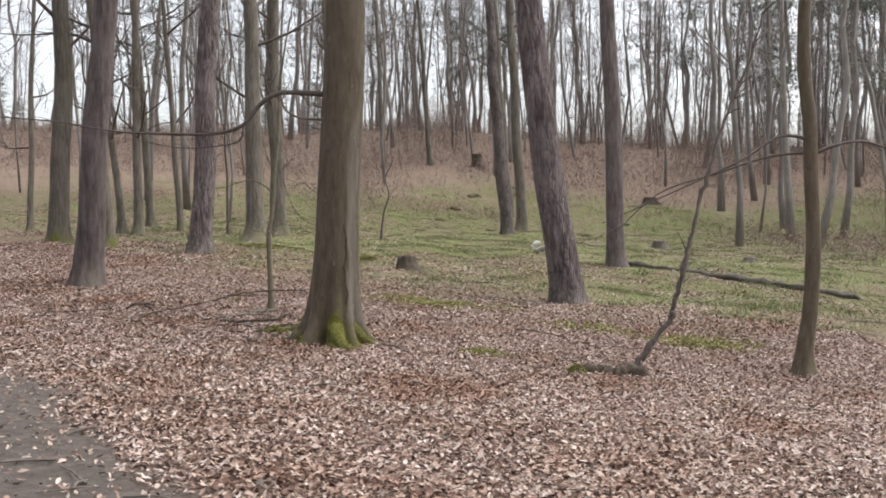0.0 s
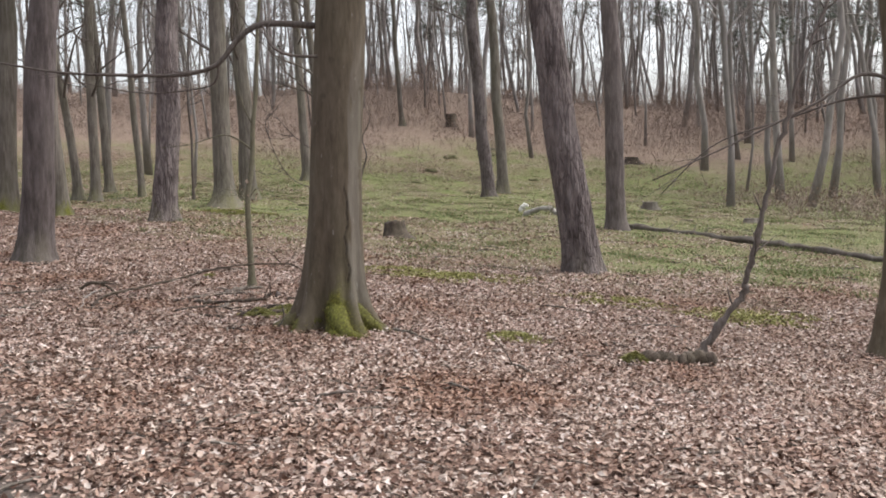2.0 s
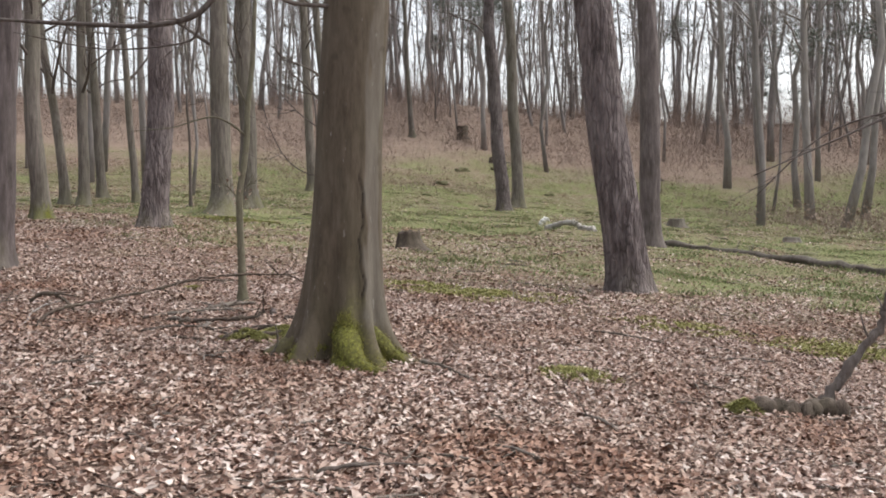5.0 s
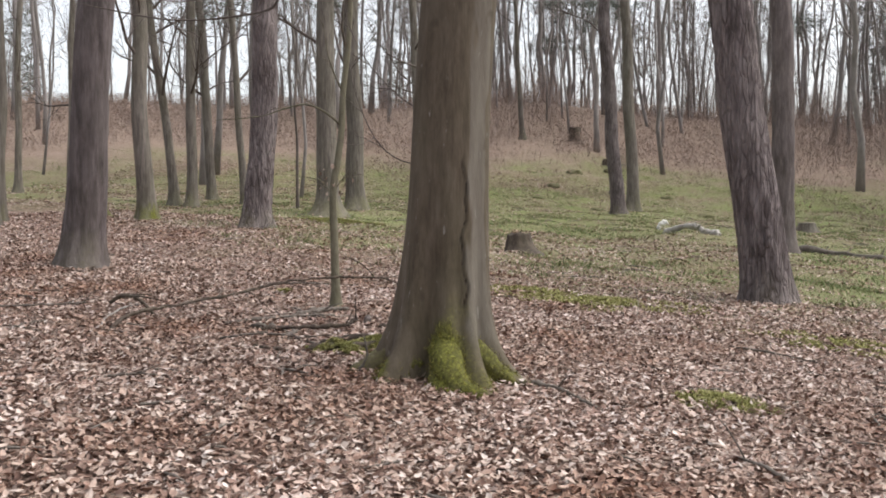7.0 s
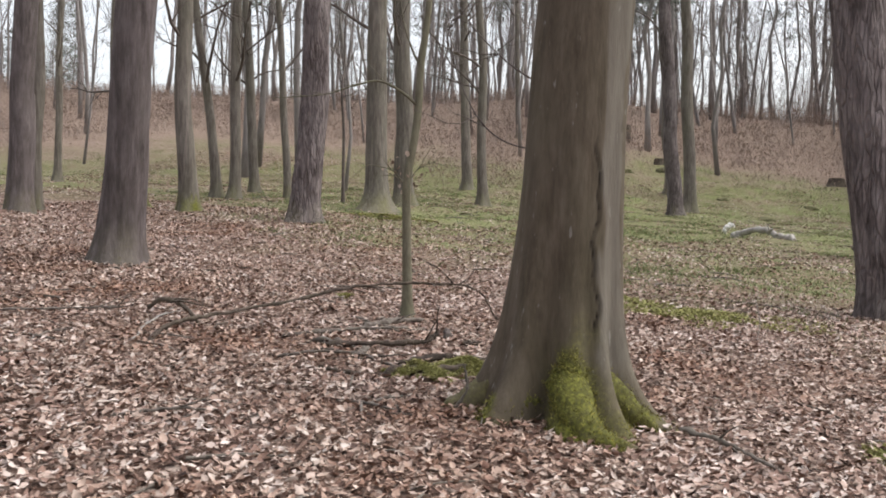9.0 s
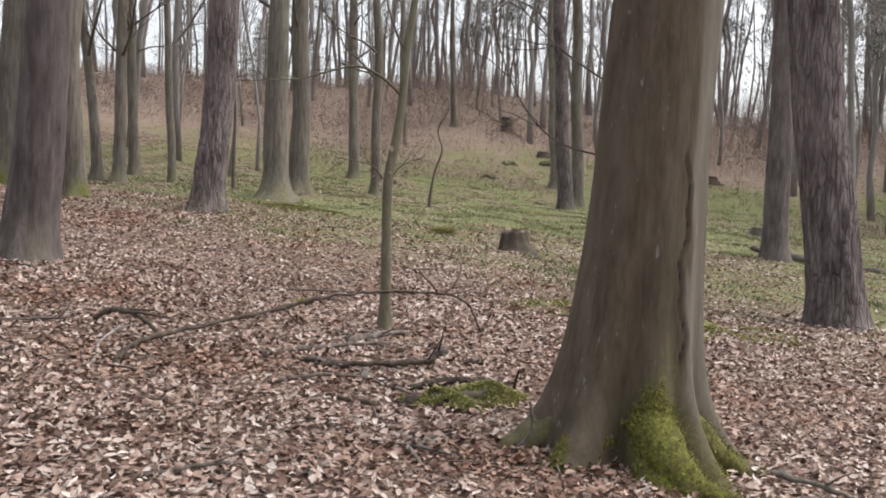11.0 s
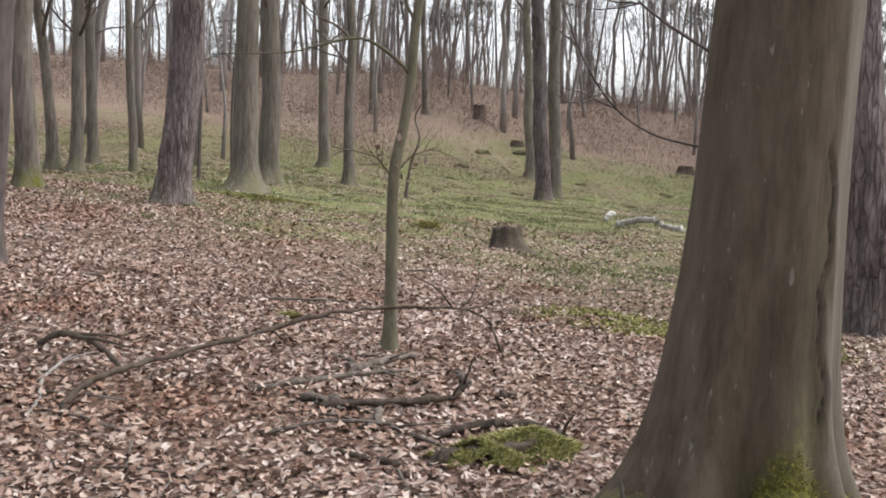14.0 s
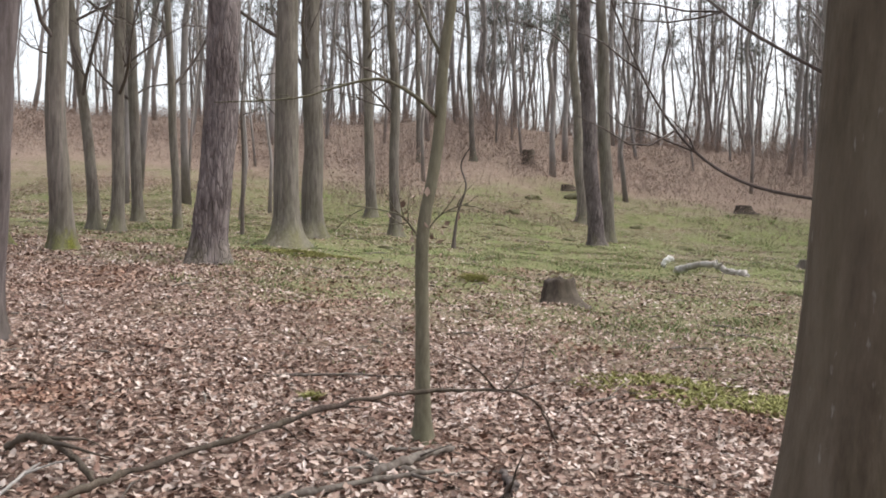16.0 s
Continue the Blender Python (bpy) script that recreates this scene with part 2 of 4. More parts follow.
LEAF = island_material("dry_beech_leaf", [(0.0, (0.08, 0.042, 0.03)), (0.18, (0.19, 0.108, 0.077)), (0.38, (0.31, 0.2, 0.152)), (0.6, (0.425, 0.308, 0.245)), (0.84, (0.53, 0.425, 0.36)), (1.0, (0.66, 0.57, 0.505))], 0.6, 30, (0.74, 0.6, 0.52))
# paled to suit the hazy bank; the sapling's dry leaves share it
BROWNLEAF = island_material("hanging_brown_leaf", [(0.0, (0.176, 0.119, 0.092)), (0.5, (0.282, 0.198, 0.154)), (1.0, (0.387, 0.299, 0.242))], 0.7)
BLADE = island_material("grass_blade", [(0.0, (0.075, 0.1, 0.03)), (0.4, (0.14, 0.18, 0.055)), (0.62, (0.2, 0.23, 0.085)), (0.78, (0.27, 0.245, 0.13)), (1.0, (0.36, 0.3, 0.21))], 0.7)
MOSS = island_material("moss", [(0.0, (0.17, 0.165, 0.06)), (0.5, (0.28, 0.27, 0.095)), (1.0, (0.4, 0.38, 0.155))], 0.9)
ROOTMOSS = island_material("root_moss", [(0.0, (0.08, 0.072, 0.016)), (0.5, (0.165, 0.15, 0.032)), (1.0, (0.28, 0.25, 0.055))], 0.9)
FAR_TWIG = island_material("far_twig", [(0.0, (0.1, 0.083, 0.075)), (0.6, (0.16, 0.135, 0.124)), (1.0, (0.24, 0.2, 0.18))], 0.9)
# far needles: green raised above its own tone to imitate distance haze
HAZY_NEEDLE = island_material("haze_pale_needles", [(0.0, (0.1, 0.112, 0.097)), (1.0, (0.2, 0.218, 0.19))], 0.8)
# scrub and thicket brown, paled in the colour for haze over the bank
HAZY_SCRUB = island_material("haze_pale_scrub", [(0.0, (0.16, 0.115, 0.096)), (0.5, (0.24, 0.18, 0.152)), (1.0, (0.33, 0.262, 0.225))], 0.85)


def ground_material():
    m, t, bsdf = material("woodland_floor")
    vec = coords(t)
    vor = node(t, "ShaderNodeTexVoronoi", Scale=17.0, Randomness=1.0)
    warp = node(t, "ShaderNodeTexNoise", Scale=9.0, Detail=3.0)
    t.links.new(vec, warp.inputs["Vector"])
    add = t.nodes.new("ShaderNodeMixRGB")
    add.inputs[0].default_value = 0.06
    t.links.new(vec, add.inputs[1])
    t.links.new(warp.outputs["Color"], add.inputs[2])
    t.links.new(add.outputs[0], vor.inputs["Vector"])
    sep = t.nodes.new("ShaderNodeSeparateColor")
    t.links.new(vor.outputs["Color"], sep.inputs[0])
    leaf = colours(t, [(0.0, (0.075, 0.042, 0.03)), (0.35, (0.17, 0.106, 0.08)), (0.65, (0.28, 0.195, 0.155)), (1.0, (0.44, 0.355, 0.3))], sep.outputs[0])
    edge = colours(t, [(0.25, (1, 1, 1)), (0.75, (0.35, 0.3, 0.28))], vor.outputs["Distance"])
    leaf = blend(t, 0.8, leaf, edge, "MULTIPLY")
    patch = noise_of(t, vec, 0.7, 5.0, 0.6)
    leaf = blend(t, colours(t, [(0.45, (0, 0, 0)), (0.75, (0.45, 0.45, 0.45))], patch), leaf, (0.15, 0.1, 0.075))
    fine = noise_of(t, vec, 22, 6.0, 0.75)
    green = colours(t, [(0.28, (0.05, 0.05, 0.022)), (0.48, (0.125, 0.15, 0.048)), (0.7, (0.225, 0.265, 0.09))], fine)
    straw = colours(t, [(0.3, (0.085, 0.06, 0.042)), (0.7, (0.255, 0.19, 0.13))], fine)
    green = blend(t, colours(t, [(0.38, (0, 0, 0)), (0.66, (0.8, 0.8, 0.8))], noise_of(t, vec, 0.9, 8.0, 0.75)), green, straw)
    # floor of the bank: brown with distance haze mixed into the tone
    hazed_bank = colours(t, [(0.3, (0.145, 0.102, 0.078)), (0.7, (0.285, 0.21, 0.168))], noise_of(t, vec, 3.0, 7.0, 0.7))
    leaf = blend(t, attribute(t, "bank"), leaf, hazed_bank)
    col = blend(t, attribute(t, "grass"), leaf, green)
    earth = colours(t, [(0.3, (0.06, 0.051, 0.043)), (0.7, (0.14, 0.122, 0.107))], noise_of(t, vec, 6, 8.0, 0.7))
    col = blend(t, attribute(t, "dirt"), col, earth)
    t.links.new(col, bsdf.inputs["Base Color"])
    bsdf.inputs["Roughness"].default_value = 0.9
    bsdf.inputs["Specular IOR Level"].default_value = 0.2
    bump_to(t, bsdf, fine, 0.8, 0.04)
    return m


GROUND = ground_material()

# ---- ground ----


def stretched(lo, hi, step, reach):
    mid = list(np.arange(lo, hi + 1e-6, step))
    d, up, down = step, [hi], [lo]
    while up[-1] < reach:
        d *= 1.22
        up.append(up[-1] + d)
    d = step
    while down[-1] > -reach:
        d *= 1.22
        down.append(down[-1] - d)
    return np.array(down[:0:-1] + mid + up[1:])


def build_ground():
    xs = stretched(-18, 17, 0.22, 2500)
    ys = np.unique(np.concatenate([stretched(-2, 36, 0.22, 40), np.arange(36.2, 66, 0.36), np.arange(66, 100, 0.9), stretched(99, 100, 1.0, 2500)[10:]]).round(3))
    gx, gy = np.meshgrid(xs, ys)
    x, y = gx.ravel(), gy.ravel()
    z = height(x, y)
    w, h = len(xs), len(ys)
    i = (np.arange(h - 1)[:, None] * w + np.arange(w - 1)[None]).ravel()
    me = soup("ground", np.c_[x, y, z], np.c_[i, i + 1, i + w + 1, i + w], GROUND, True)
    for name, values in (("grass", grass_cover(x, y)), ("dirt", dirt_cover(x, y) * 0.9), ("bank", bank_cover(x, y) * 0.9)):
        a = me.attributes.new(name, "FLOAT", "POINT")
        a.data.foreach_set("value", values.astype(np.float32))
    return tagged(new("ground", me), "leaf-strewn woodland floor with grass and a trodden track", "ground", kind="structure")


build_ground()

# ---- trees ----


def limb_path(start, way, length, n, wander, r, lift=0.0):
    pts, p, d = [], np.array(start, float), np.array(way, float)
    d /= np.linalg.norm(d)
    for k in range(n):
        pts.append(p.copy())
        d = d + r.normal(0, wander, 3) + np.array([0, 0, lift])
        d /= np.linalg.norm(d)
        p = p + d * length / (n - 1)
    return np.array(pts)


def branches(shape, r, pts, radii, first, count, length, sides=5, depth=2, up=0.55, twigs=5):
    """Bare limbs with forks and twigs along the upper part of a trunk."""
    n = len(pts)
    for k in range(count):
        f = first + (1 - first) * (k + r.random()) / count
        i = min(int(np.searchsorted(pts[:, 2], pts[0][2] + f * (pts[-1][2] - pts[0][2]))), n - 2)
        p = pts[i] + (pts[i + 1] - pts[i]) * r.random()
        a = r.uniform(0, 2 * math.pi)
        way = np.array([math.cos(a), math.sin(a), up * r.uniform(0.4, 1.8)])
        size = length * (1.15 - f * 0.75) * r.uniform(0.6, 1.2)
        lr = min(radii[i] * 0.5, 0.012 + size * 0.014)
        limb = limb_path(p, way, size, 6, 0.16, r, 0.05)
        shape.tube(limb, np.linspace(lr, lr * 0.25, 6), sides, cap=False)
        if depth > 1:
            for q in range(twigs):
                j = 1 + int(r.integers(0, 5))
                d = limb[min(j + 1, 5)] - limb[j - 1]
                d = d / np.linalg.norm(d) + r.normal(0, 0.55, 3) + np.array([0, 0, 0.15])
                sub = limb_path(limb[j], d, size * r.uniform(0.25, 0.5), 4, 0.2, r, 0.04)
                shape.tube(sub, np.linspace(lr * 0.4, lr * 0.12, 4), 3, cap=False)
                if depth > 2:
                    for _ in range(3):
                        d2 = sub[2] - sub[0]
                        d2 = d2 / np.linalg.norm(d2) + r.normal(0, 0.6, 3)
                        s2 = limb_path(sub[int(r.integers(1, 4))], d2, size * r.uniform(0.1, 0.25), 3, 0.2, r)
                        shape.tube(s2, np.linspace(lr * 0.18, lr * 0.08, 3), 3, cap=False)


def blades(at, tall, r, width=0.006, spread=0.5):
    n = len(at)
    a = r.uniform(0, 2 * math.pi, n)
    side = np.c_[np.cos(a), np.sin(a), np.zeros(n)] * (width * r.uniform(0.6, 1.5, n))[:, None]
    tip = at + np.c_[r.normal(0, spread, (n, 2)) * tall[:, None], tall]
    mid = (at * 0.5 + tip * 0.5) + np.c_[np.zeros((n, 2)), tall * 0.12]
    V = np.stack([at - side, at + side, mid + side * 0.7, mid - side * 0.7, tip], 1).reshape(-1, 3)
    o = (np.arange(n) * 5)[:, None]
    F = np.concatenate([o + np.array([0, 1, 2]), o + np.array([0, 2, 3]), o + np.array([3, 2, 4])])
    return V, F


def trunk_mesh(name, pts, radii, mat, sides, r, roots=(), rough=0.05, plates=0.0, groove=None, moss=None, flare=0.28, step=0.12, swell=0.35, worn=None):
    """A trunk with a root flare; roots are (angle, reach, sharpness). Attribute moss for the mossy foot."""
    pts = np.asarray(pts, float)
    line = spline(pts, max(6, int((pts[-1][2] - pts[0][2]) / step)))
    hs = line[:, 2] - pts[0][2]
    rad = np.interp(hs, pts[:, 2] - pts[0][2], radii)
    a = np.linspace(0, 2 * math.pi, sides, endpoint=False)
    V, M, W, C = [], [], [], []
    seed = int(r.integers(1, 900))
    for k, (c, h, q) in enumerate(zip(line, hs, rad)):
        rr = q * (1 + swell * math.exp(-max(h, 0) / flare)) * np.ones(sides)
        for ang, reach, sharp, *own in roots:
            fl = own[0] if own else flare
            bump = np.maximum(0, np.cos(a - ang)) ** sharp
            rr = rr + reach * bump * np.exp(-max(h, 0) / fl) + 0.1 * reach * bump * np.exp(-max(h, 0) / (fl * 4))
        n1 = field(a / (2 * math.pi) * 8 % 8, np.full(sides, h * 1.1), 1.0, seed)
        n1 = n1 * np.minimum(1, (2 * math.pi - a) / 0.8) + 0.5 * (1 - np.minimum(1, (2 * math.pi - a) / 0.8))
        rr = rr * (1 + rough * (n1 - 0.5) * 2)
        if plates:
            n2 = field(np.cos(a) * 9 + 40, np.sin(a) * 9 + h * 2.6 + 40, 1.0, seed + 1)
            rr = rr + plates * (ramp01(n2, 0.35, 0.6) - 0.5)
        if groove:
            ga, lo, hi, dep, wid = groove
            inside = ramp01(h, lo, lo + 0.15) * (1 - ramp01(h, hi - 0.25, hi))
            wig = ga + 0.05 * math.sin(h * 9) + 0.03 * math.sin(h * 23)
            dd = (a - wig + math.pi) % (2 * math.pi) - math.pi
            rr = rr - dep * inside * np.exp(-(dd / wid) ** 2) + dep * 0.3 * inside * np.exp(-((dd - wid * 2.4) / (wid * 1.6)) ** 2)
            broken = 0.35 + 0.65 * (math.sin(h * 17) + 0.6 * math.sin(h * 41 + 1) > -0.5)
            C.append(inside * broken * np.exp(-(dd / (wid * 0.9)) ** 2))
        V.append(np.c_[c[0] + np.cos(a) * rr, c[1] + np.sin(a) * rr, np.full(sides, c[2])])
        if worn:
            wa, ww, lo, hi = worn
            dd = (a - wa + math.pi) % (2 * math.pi) - math.pi
            edge = (field(a * 6 + 9, np.full(sides, h * 3.5), 1.0, seed + 8) - 0.5) * 0.25
            W.append((1 - ramp01(np.abs(dd) + edge, ww * 0.7, ww)) * ramp01(h, lo, lo + 0.3) * (1 - ramp01(h, hi - 1.5, hi)))
        if moss:
            mo = np.zeros(sides)
            for ang, width, top, power in moss:
                dd = (a - ang + math.pi) % (2 * math.pi) - math.pi
                nn = field(a * 5 + 3, np.full(sides, h * 7), 1.0, seed + 4)
                mo = np.maximum(mo, power * np.exp(-(dd / width) ** 2) * (1 - ramp01(h + (nn - 0.5) * 0.3, top * 0.5, top)))
            M.append(mo)
    n = len(line)
    faces = []
    for k in range(n - 1):
        o = k * sides
        faces += [(o + j, o + (j + 1) % sides, o + sides + (j + 1) % sides, o + sides + j) for j in range(sides)]
    faces.append(tuple((n - 1) * sides + j for j in range(sides)))
    me = mesh_of(name, np.concatenate(V), faces, mat)
    if groove:
        at = me.attributes.new("crack", "FLOAT", "POINT")
        at.data.foreach_set("value", np.concatenate(C).astype(np.float32))
    if worn:
        at = me.attributes.new("worn", "FLOAT", "POINT")
        at.data.foreach_set("value", np.concatenate(W).astype(np.float32))
    if moss:
        at = me.attributes.new("moss", "FLOAT", "POINT")
        at.data.foreach_set("value", np.concatenate(M).astype(np.float32))
    return me, line, rad


def hero_tree(name, x, y, dia, lean, tall, mat, label, seed, sides=28, plates=0.0, nroots=5, limbs=12, first=0.5, span=3.2, bend=0.22, foot_moss=0.3, kind="tree", leany=0.0, sway=0.0, depth=3, reach=0.5):
    r = np.random.default_rng(seed)
    base = at_ground(x, y, 0.12)
    tree = thing(name, base, label, kind, "trees of the wood")
    hs = np.array([0, 0.6, 1.6, 3.2, 5.5, 8.5, 12, tall]) if tall > 13 else np.linspace(0, tall, 7)
    wob = r.normal(0, bend * 0.16, (len(hs), 2)) * (1 + hs[:, None] / 18)
    wob[:3] *= 0.3
    wob[0] = 0
    pts = np.c_[lean * hs + wob[:, 0] + sway * np.exp(-((hs - 4) / 2.5) ** 2), leany * hs + wob[:, 1], hs]
    rad = dia / 2 * np.interp(hs / tall, [0, 0.1, 0.4, 0.8, 1], [1.06, 1, 0.82, 0.4, 0.06])
    angs = r.uniform(0, 2 * math.pi / nroots) + np.arange(nroots) * 2 * math.pi / nroots + r.normal(0, 0.2, nroots)
    roots = [(a, dia * reach * r.uniform(0.4, 1.4), r.uniform(4, 9), r.uniform(0.18, 0.42)) for a in angs]
    moss = [(a, 0.55, 0.7, foot_moss * r.uniform(0.4, 1.2)) for a in angs] if foot_moss else [(0, 0.1, 0.1, 0.0)]
    me, line, lr = trunk_mesh("trunk", pts, rad, mat, sides, r, roots, 0.05, plates, moss=moss, step=0.1 if plates else 0.16)
    part("trunk", me, tree)
    s = Shape()
    branches(s, r, line, lr, first, limbs, span, 5, depth, twigs=6)
    part("crown", s.mesh("crown", TWIG), tree, "bare winter branches and twigs")
    return tree


PINE_TXT = "tall pine with grey-brown fissured bark in leaf litter"
BEECH_TXT = "tall bare beech with smooth grey-green bark"

# the large beech beside which the walk passes
def big_beech():
    r = np.random.default_rng(5)
    x, y = -1.69, 13.55
    base = at_ground(x, y, 0.16)
    tree = thing("beech_tree", base, "large smooth-barked beech with mossy buttress roots and a bark split", "tree", "trees of the wood")
    hs = np.array([0, 0.5, 1.2, 2.2, 3.4, 5.0, 8.0, 12.0, 18.0, 24.0])
    lean = np.array([0, 0.02, 0.035, 0.06, 0.13, 0.2, 0.3, 0.45, 0.6, 0.9])
    pts = np.c_[lean, 0.3 * lean, hs]
    rad = np.array([0.335, 0.325, 0.315, 0.305, 0.3, 0.292, 0.27, 0.22, 0.14, 0.03])
    roots = [(math.pi * 1.03, 0.4, 5, 0.48), (-math.pi * 0.5 + 0.12, 0.7, 13, 0.24), (-0.4, 0.55, 16, 0.24), (-1.0, 0.5, 30, 0.28), (0.5, 0.36, 8, 0.2), (1.6, 0.5, 7, 0.25), (2.5, 0.35, 7, 0.25), (-2.35, 0.5, 16, 0.24), (-1.24, -0.28, 60, 0.3), (-0.75, -0.3, 50, 0.26), (-2.02, -0.32, 50, 0.26), (-2.75, -0.25, 40, 0.26)]
    moss = [(-math.pi * 0.5 + 0.08, 0.34, 0.78, 1.0), (-0.8, 0.3, 0.3, 0.9), (-0.5, 0.3, 0.22, 0.7), (-2.5, 0.5, 0.3, 0.8), (math.pi + 0.2, 0.4, 0.3, 0.5), (1.6, 0.5, 0.4, 0.6)]
    me, line, lr = trunk_mesh("trunk", pts, rad, BEECH, 144, r, roots, 0.035, groove=(-1.14, 0.6, 2.0, 0.02, 0.024), moss=moss, flare=0.3, step=0.045, swell=0.08, worn=(-0.72, 0.36, 0.3, 4.2))
    part("trunk", me, tree, "smooth bark with a long dark split and green moss at the foot")
    mossy = [(me, 0.4, 7000)]
    for points, r0, r1, high, seed in (([(0.02, -0.3, 0.42), (0.07, -0.52, 0.27), (0.17, -0.68, 0.15), (0.33, -0.78, 0.11), (0.52, -0.84, 0.06)], 0.14, 0.045, 0.85, 21),
                                       ([(0.22, -0.2, 0.4), (0.42, -0.24, 0.22), (0.58, -0.28, 0.13), (0.8, -0.3, 0.07)], 0.11, 0.035, 0.75, 22),
                                       ([(0.17, -0.28, 0.28), (0.27, -0.42, 0.18), (0.37, -0.5, 0.12)], 0.09, 0.045, 1.0, 23),
                                       ([(-0.24, -0.22, 0.3), (-0.38, -0.36, 0.18), (-0.46, -0.42, 0.1)], 0.12, 0.05, 0.7, 24),
                                       ([(-0.32, 0.0, 0.36), (-0.55, -0.04, 0.23), (-0.74, -0.1, 0.14), (-0.86, -0.14, 0.08)], 0.15, 0.05, 0.3, 25)):
        way = spline(points, 22)
        shape = Shape().tube(way, np.linspace(r0, r1, 22), 18, 0.16, seed)
        rm = shape.mesh("root", BEECH)
        side = np.repeat(np.linspace(0, 1, 22), 18)
        at = rm.attributes.new("moss", "FLOAT", "POINT")
        ragged = (field(side * 6, np.tile(np.arange(18) * 0.5, 22), 1.0, seed) - 0.5) * 0.5
        at.data.foreach_set("value", (high * (1 - ramp01(side + ragged, 0.62, 0.9))).astype(np.float32))
        part("root", rm, tree, "buttress root with olive moss")
        mossy.append((rm, 0.45, int(2600 * high)))
    vs, fs, o = [], [], 0
    for mesh, least, count in mossy:
        cover, co, no = np.zeros(len(mesh.vertices)), np.zeros(len(mesh.vertices) * 3), np.zeros(len(mesh.vertices) * 3)
        mesh.attributes["moss"].data.foreach_get("value", cover)
        mesh.vertices.foreach_get("co", co)
        mesh.vertices.foreach_get("normal", no)
        pick = np.flatnonzero(cover > least)
        if not len(pick):
            continue
        pick = r.choice(pick, count)
        spots = co.reshape(-1, 3)[pick] + no.reshape(-1, 3)[pick] * r.uniform(-0.004, 0.008, (count, 1)) + r.normal(0, 0.011, (count, 3))
        v, f = blades(spots, r.uniform(0.006, 0.018, count), r, 0.0032, 1.1)
        vs.append(v)
        fs.append(f + o)
        o += len(v)
    part("moss", soup("moss", np.concatenate(vs), np.concatenate(fs), ROOTMOSS), tree, "thick olive-green moss on the buttress roots")
    s = Shape()
    branches(s, r, line, lr, 0.38, 22, 5.5, 6, 3, twigs=7)
    part("crown", s.mesh("crown", TWIG), tree, "bare winter branches and twigs")

    def bough(points, r0, r1, name="branch", label="thin bare drooping branch", seed=1, side=8):
        q = np.random.default_rng(seed)
        line = spline(points, 5 * len(points))
        s = Shape().tube(line, np.linspace(r0, r1, len(line)), 7, 0.08, seed)
        ob = part(name, s.mesh(name, TWIG), tree, label)
        for _ in range(side):
            j = int(q.integers(len(line) // 3, len(line) - 2))
            d = line[j + 1] - line[j - 1]
            d = d / np.linalg.norm(d) + q.normal(0, 0.45, 3)
            part("twig", Shape().tube(limb_path(line[j], d, q.uniform(0.2, 0.7), 5, 0.16, q), np.linspace(r1 * 0.9 + 0.002, 0.0015, 5), 4).mesh("twig", TWIG), ob)

    bough([(-0.15, 0, 3.83), (-0.75, -0.1, 3.84), (-1.05, -0.15, 3.66), (-1.3, -0.2, 3.36), (-1.7, -0.25, 3.24), (-2.3, -0.3, 3.24), (-3.1, -0.35, 3.28), (-3.9, -0.4, 3.42), (-4.8, -0.45, 3.5)], 0.042, 0.006, seed=11, side=12)
    bough([(-1.28, -0.2, 3.4), (-1.32, -0.15, 3.2), (-1.5, -0.1, 3.1), (-2.2, -0.1, 3.05), (-3.0, -0.1, 3.2)], 0.016, 0.004, seed=12, side=5)
    bough([(-0.1, -0.1, 3.45), (-0.45, -0.2, 3.46), (-0.66, -0.22, 3.58), (-0.74, -0.2, 3.8)], 0.022, 0.009, seed=13, side=2)
    bough([(-0.15, 0.15, 1.86), (-0.42, 0.3, 1.93), (-0.62, 0.4, 2.1), (-0.78, 0.5, 2.42), (-0.85, 0.55, 2.75), (-0.6, 0.6, 3.1)], 0.006, 0.0025, seed=14, side=9)
    bough([(-0.1, 0.2, 2.25), (-0.45, 0.35, 2.5), (-0.75, 0.5, 2.85), (-0.95, 0.6, 3.3)], 0.007, 0.0025, seed=15, side=6)
    return tree


big_beech()

hero_tree("pine_tree", -7.5, 19.3, 0.52, 0.085, 22, DARKPINE, "dark-barked pine leaning slightly in leaf litter", 21, 40, 0.02, 6, 14, 0.62, 2.6, foot_moss=0.15, reach=0.24)
hero_tree("pine_tree", -7.5, 28.8, 0.62, 0.055, 24, PINE, PINE_TXT, 22, 44, 0.035, 6, 14, 0.62, 2.8, foot_moss=0.2, reach=0.24)
hero_tree("pine_tree", 2.85, 20.6, 0.66, -0.125, 24, PINE, "leaning pine with plated purple-grey bark at the grass edge", 23, 48, 0.035, 5, 14, 0.62, 2.8, foot_moss=0.1, bend=0.1, reach=0.1, sway=-0.13)
hero_tree("pine_tree", 5.88, 30.6, 0.56, -0.03, 24, DARKPINE, "slender dark pine standing in mossy grass", 24, 32, 0.02, 5, 14, 0.62, 2.6, foot_moss=0.1, reach=0.12)
hero_tree("beech_tree", -12.3, 29.8, 0.6, 0.03, 23, GREY, BEECH_TXT, 25, 28, 0, 6, 20, 0.25, 4, foot_moss=0.9)
hero_tree("beech_tree", -10.75, 29.8, 0.42, -0.04, 20, GREY, "slim bare beech with a mossy flared foot", 26, 28, 0, 6, 18, 0.2, 3.2, foot_moss=1.0, bend=0.4)
hero_tree("beech_tree", -12.45, 36.6, 0.3, -0.11, 19, GREY, "leaning grey beech in a cluster", 27, 20, 0, 5, 18, 0.16, 3.0, bend=0.4)
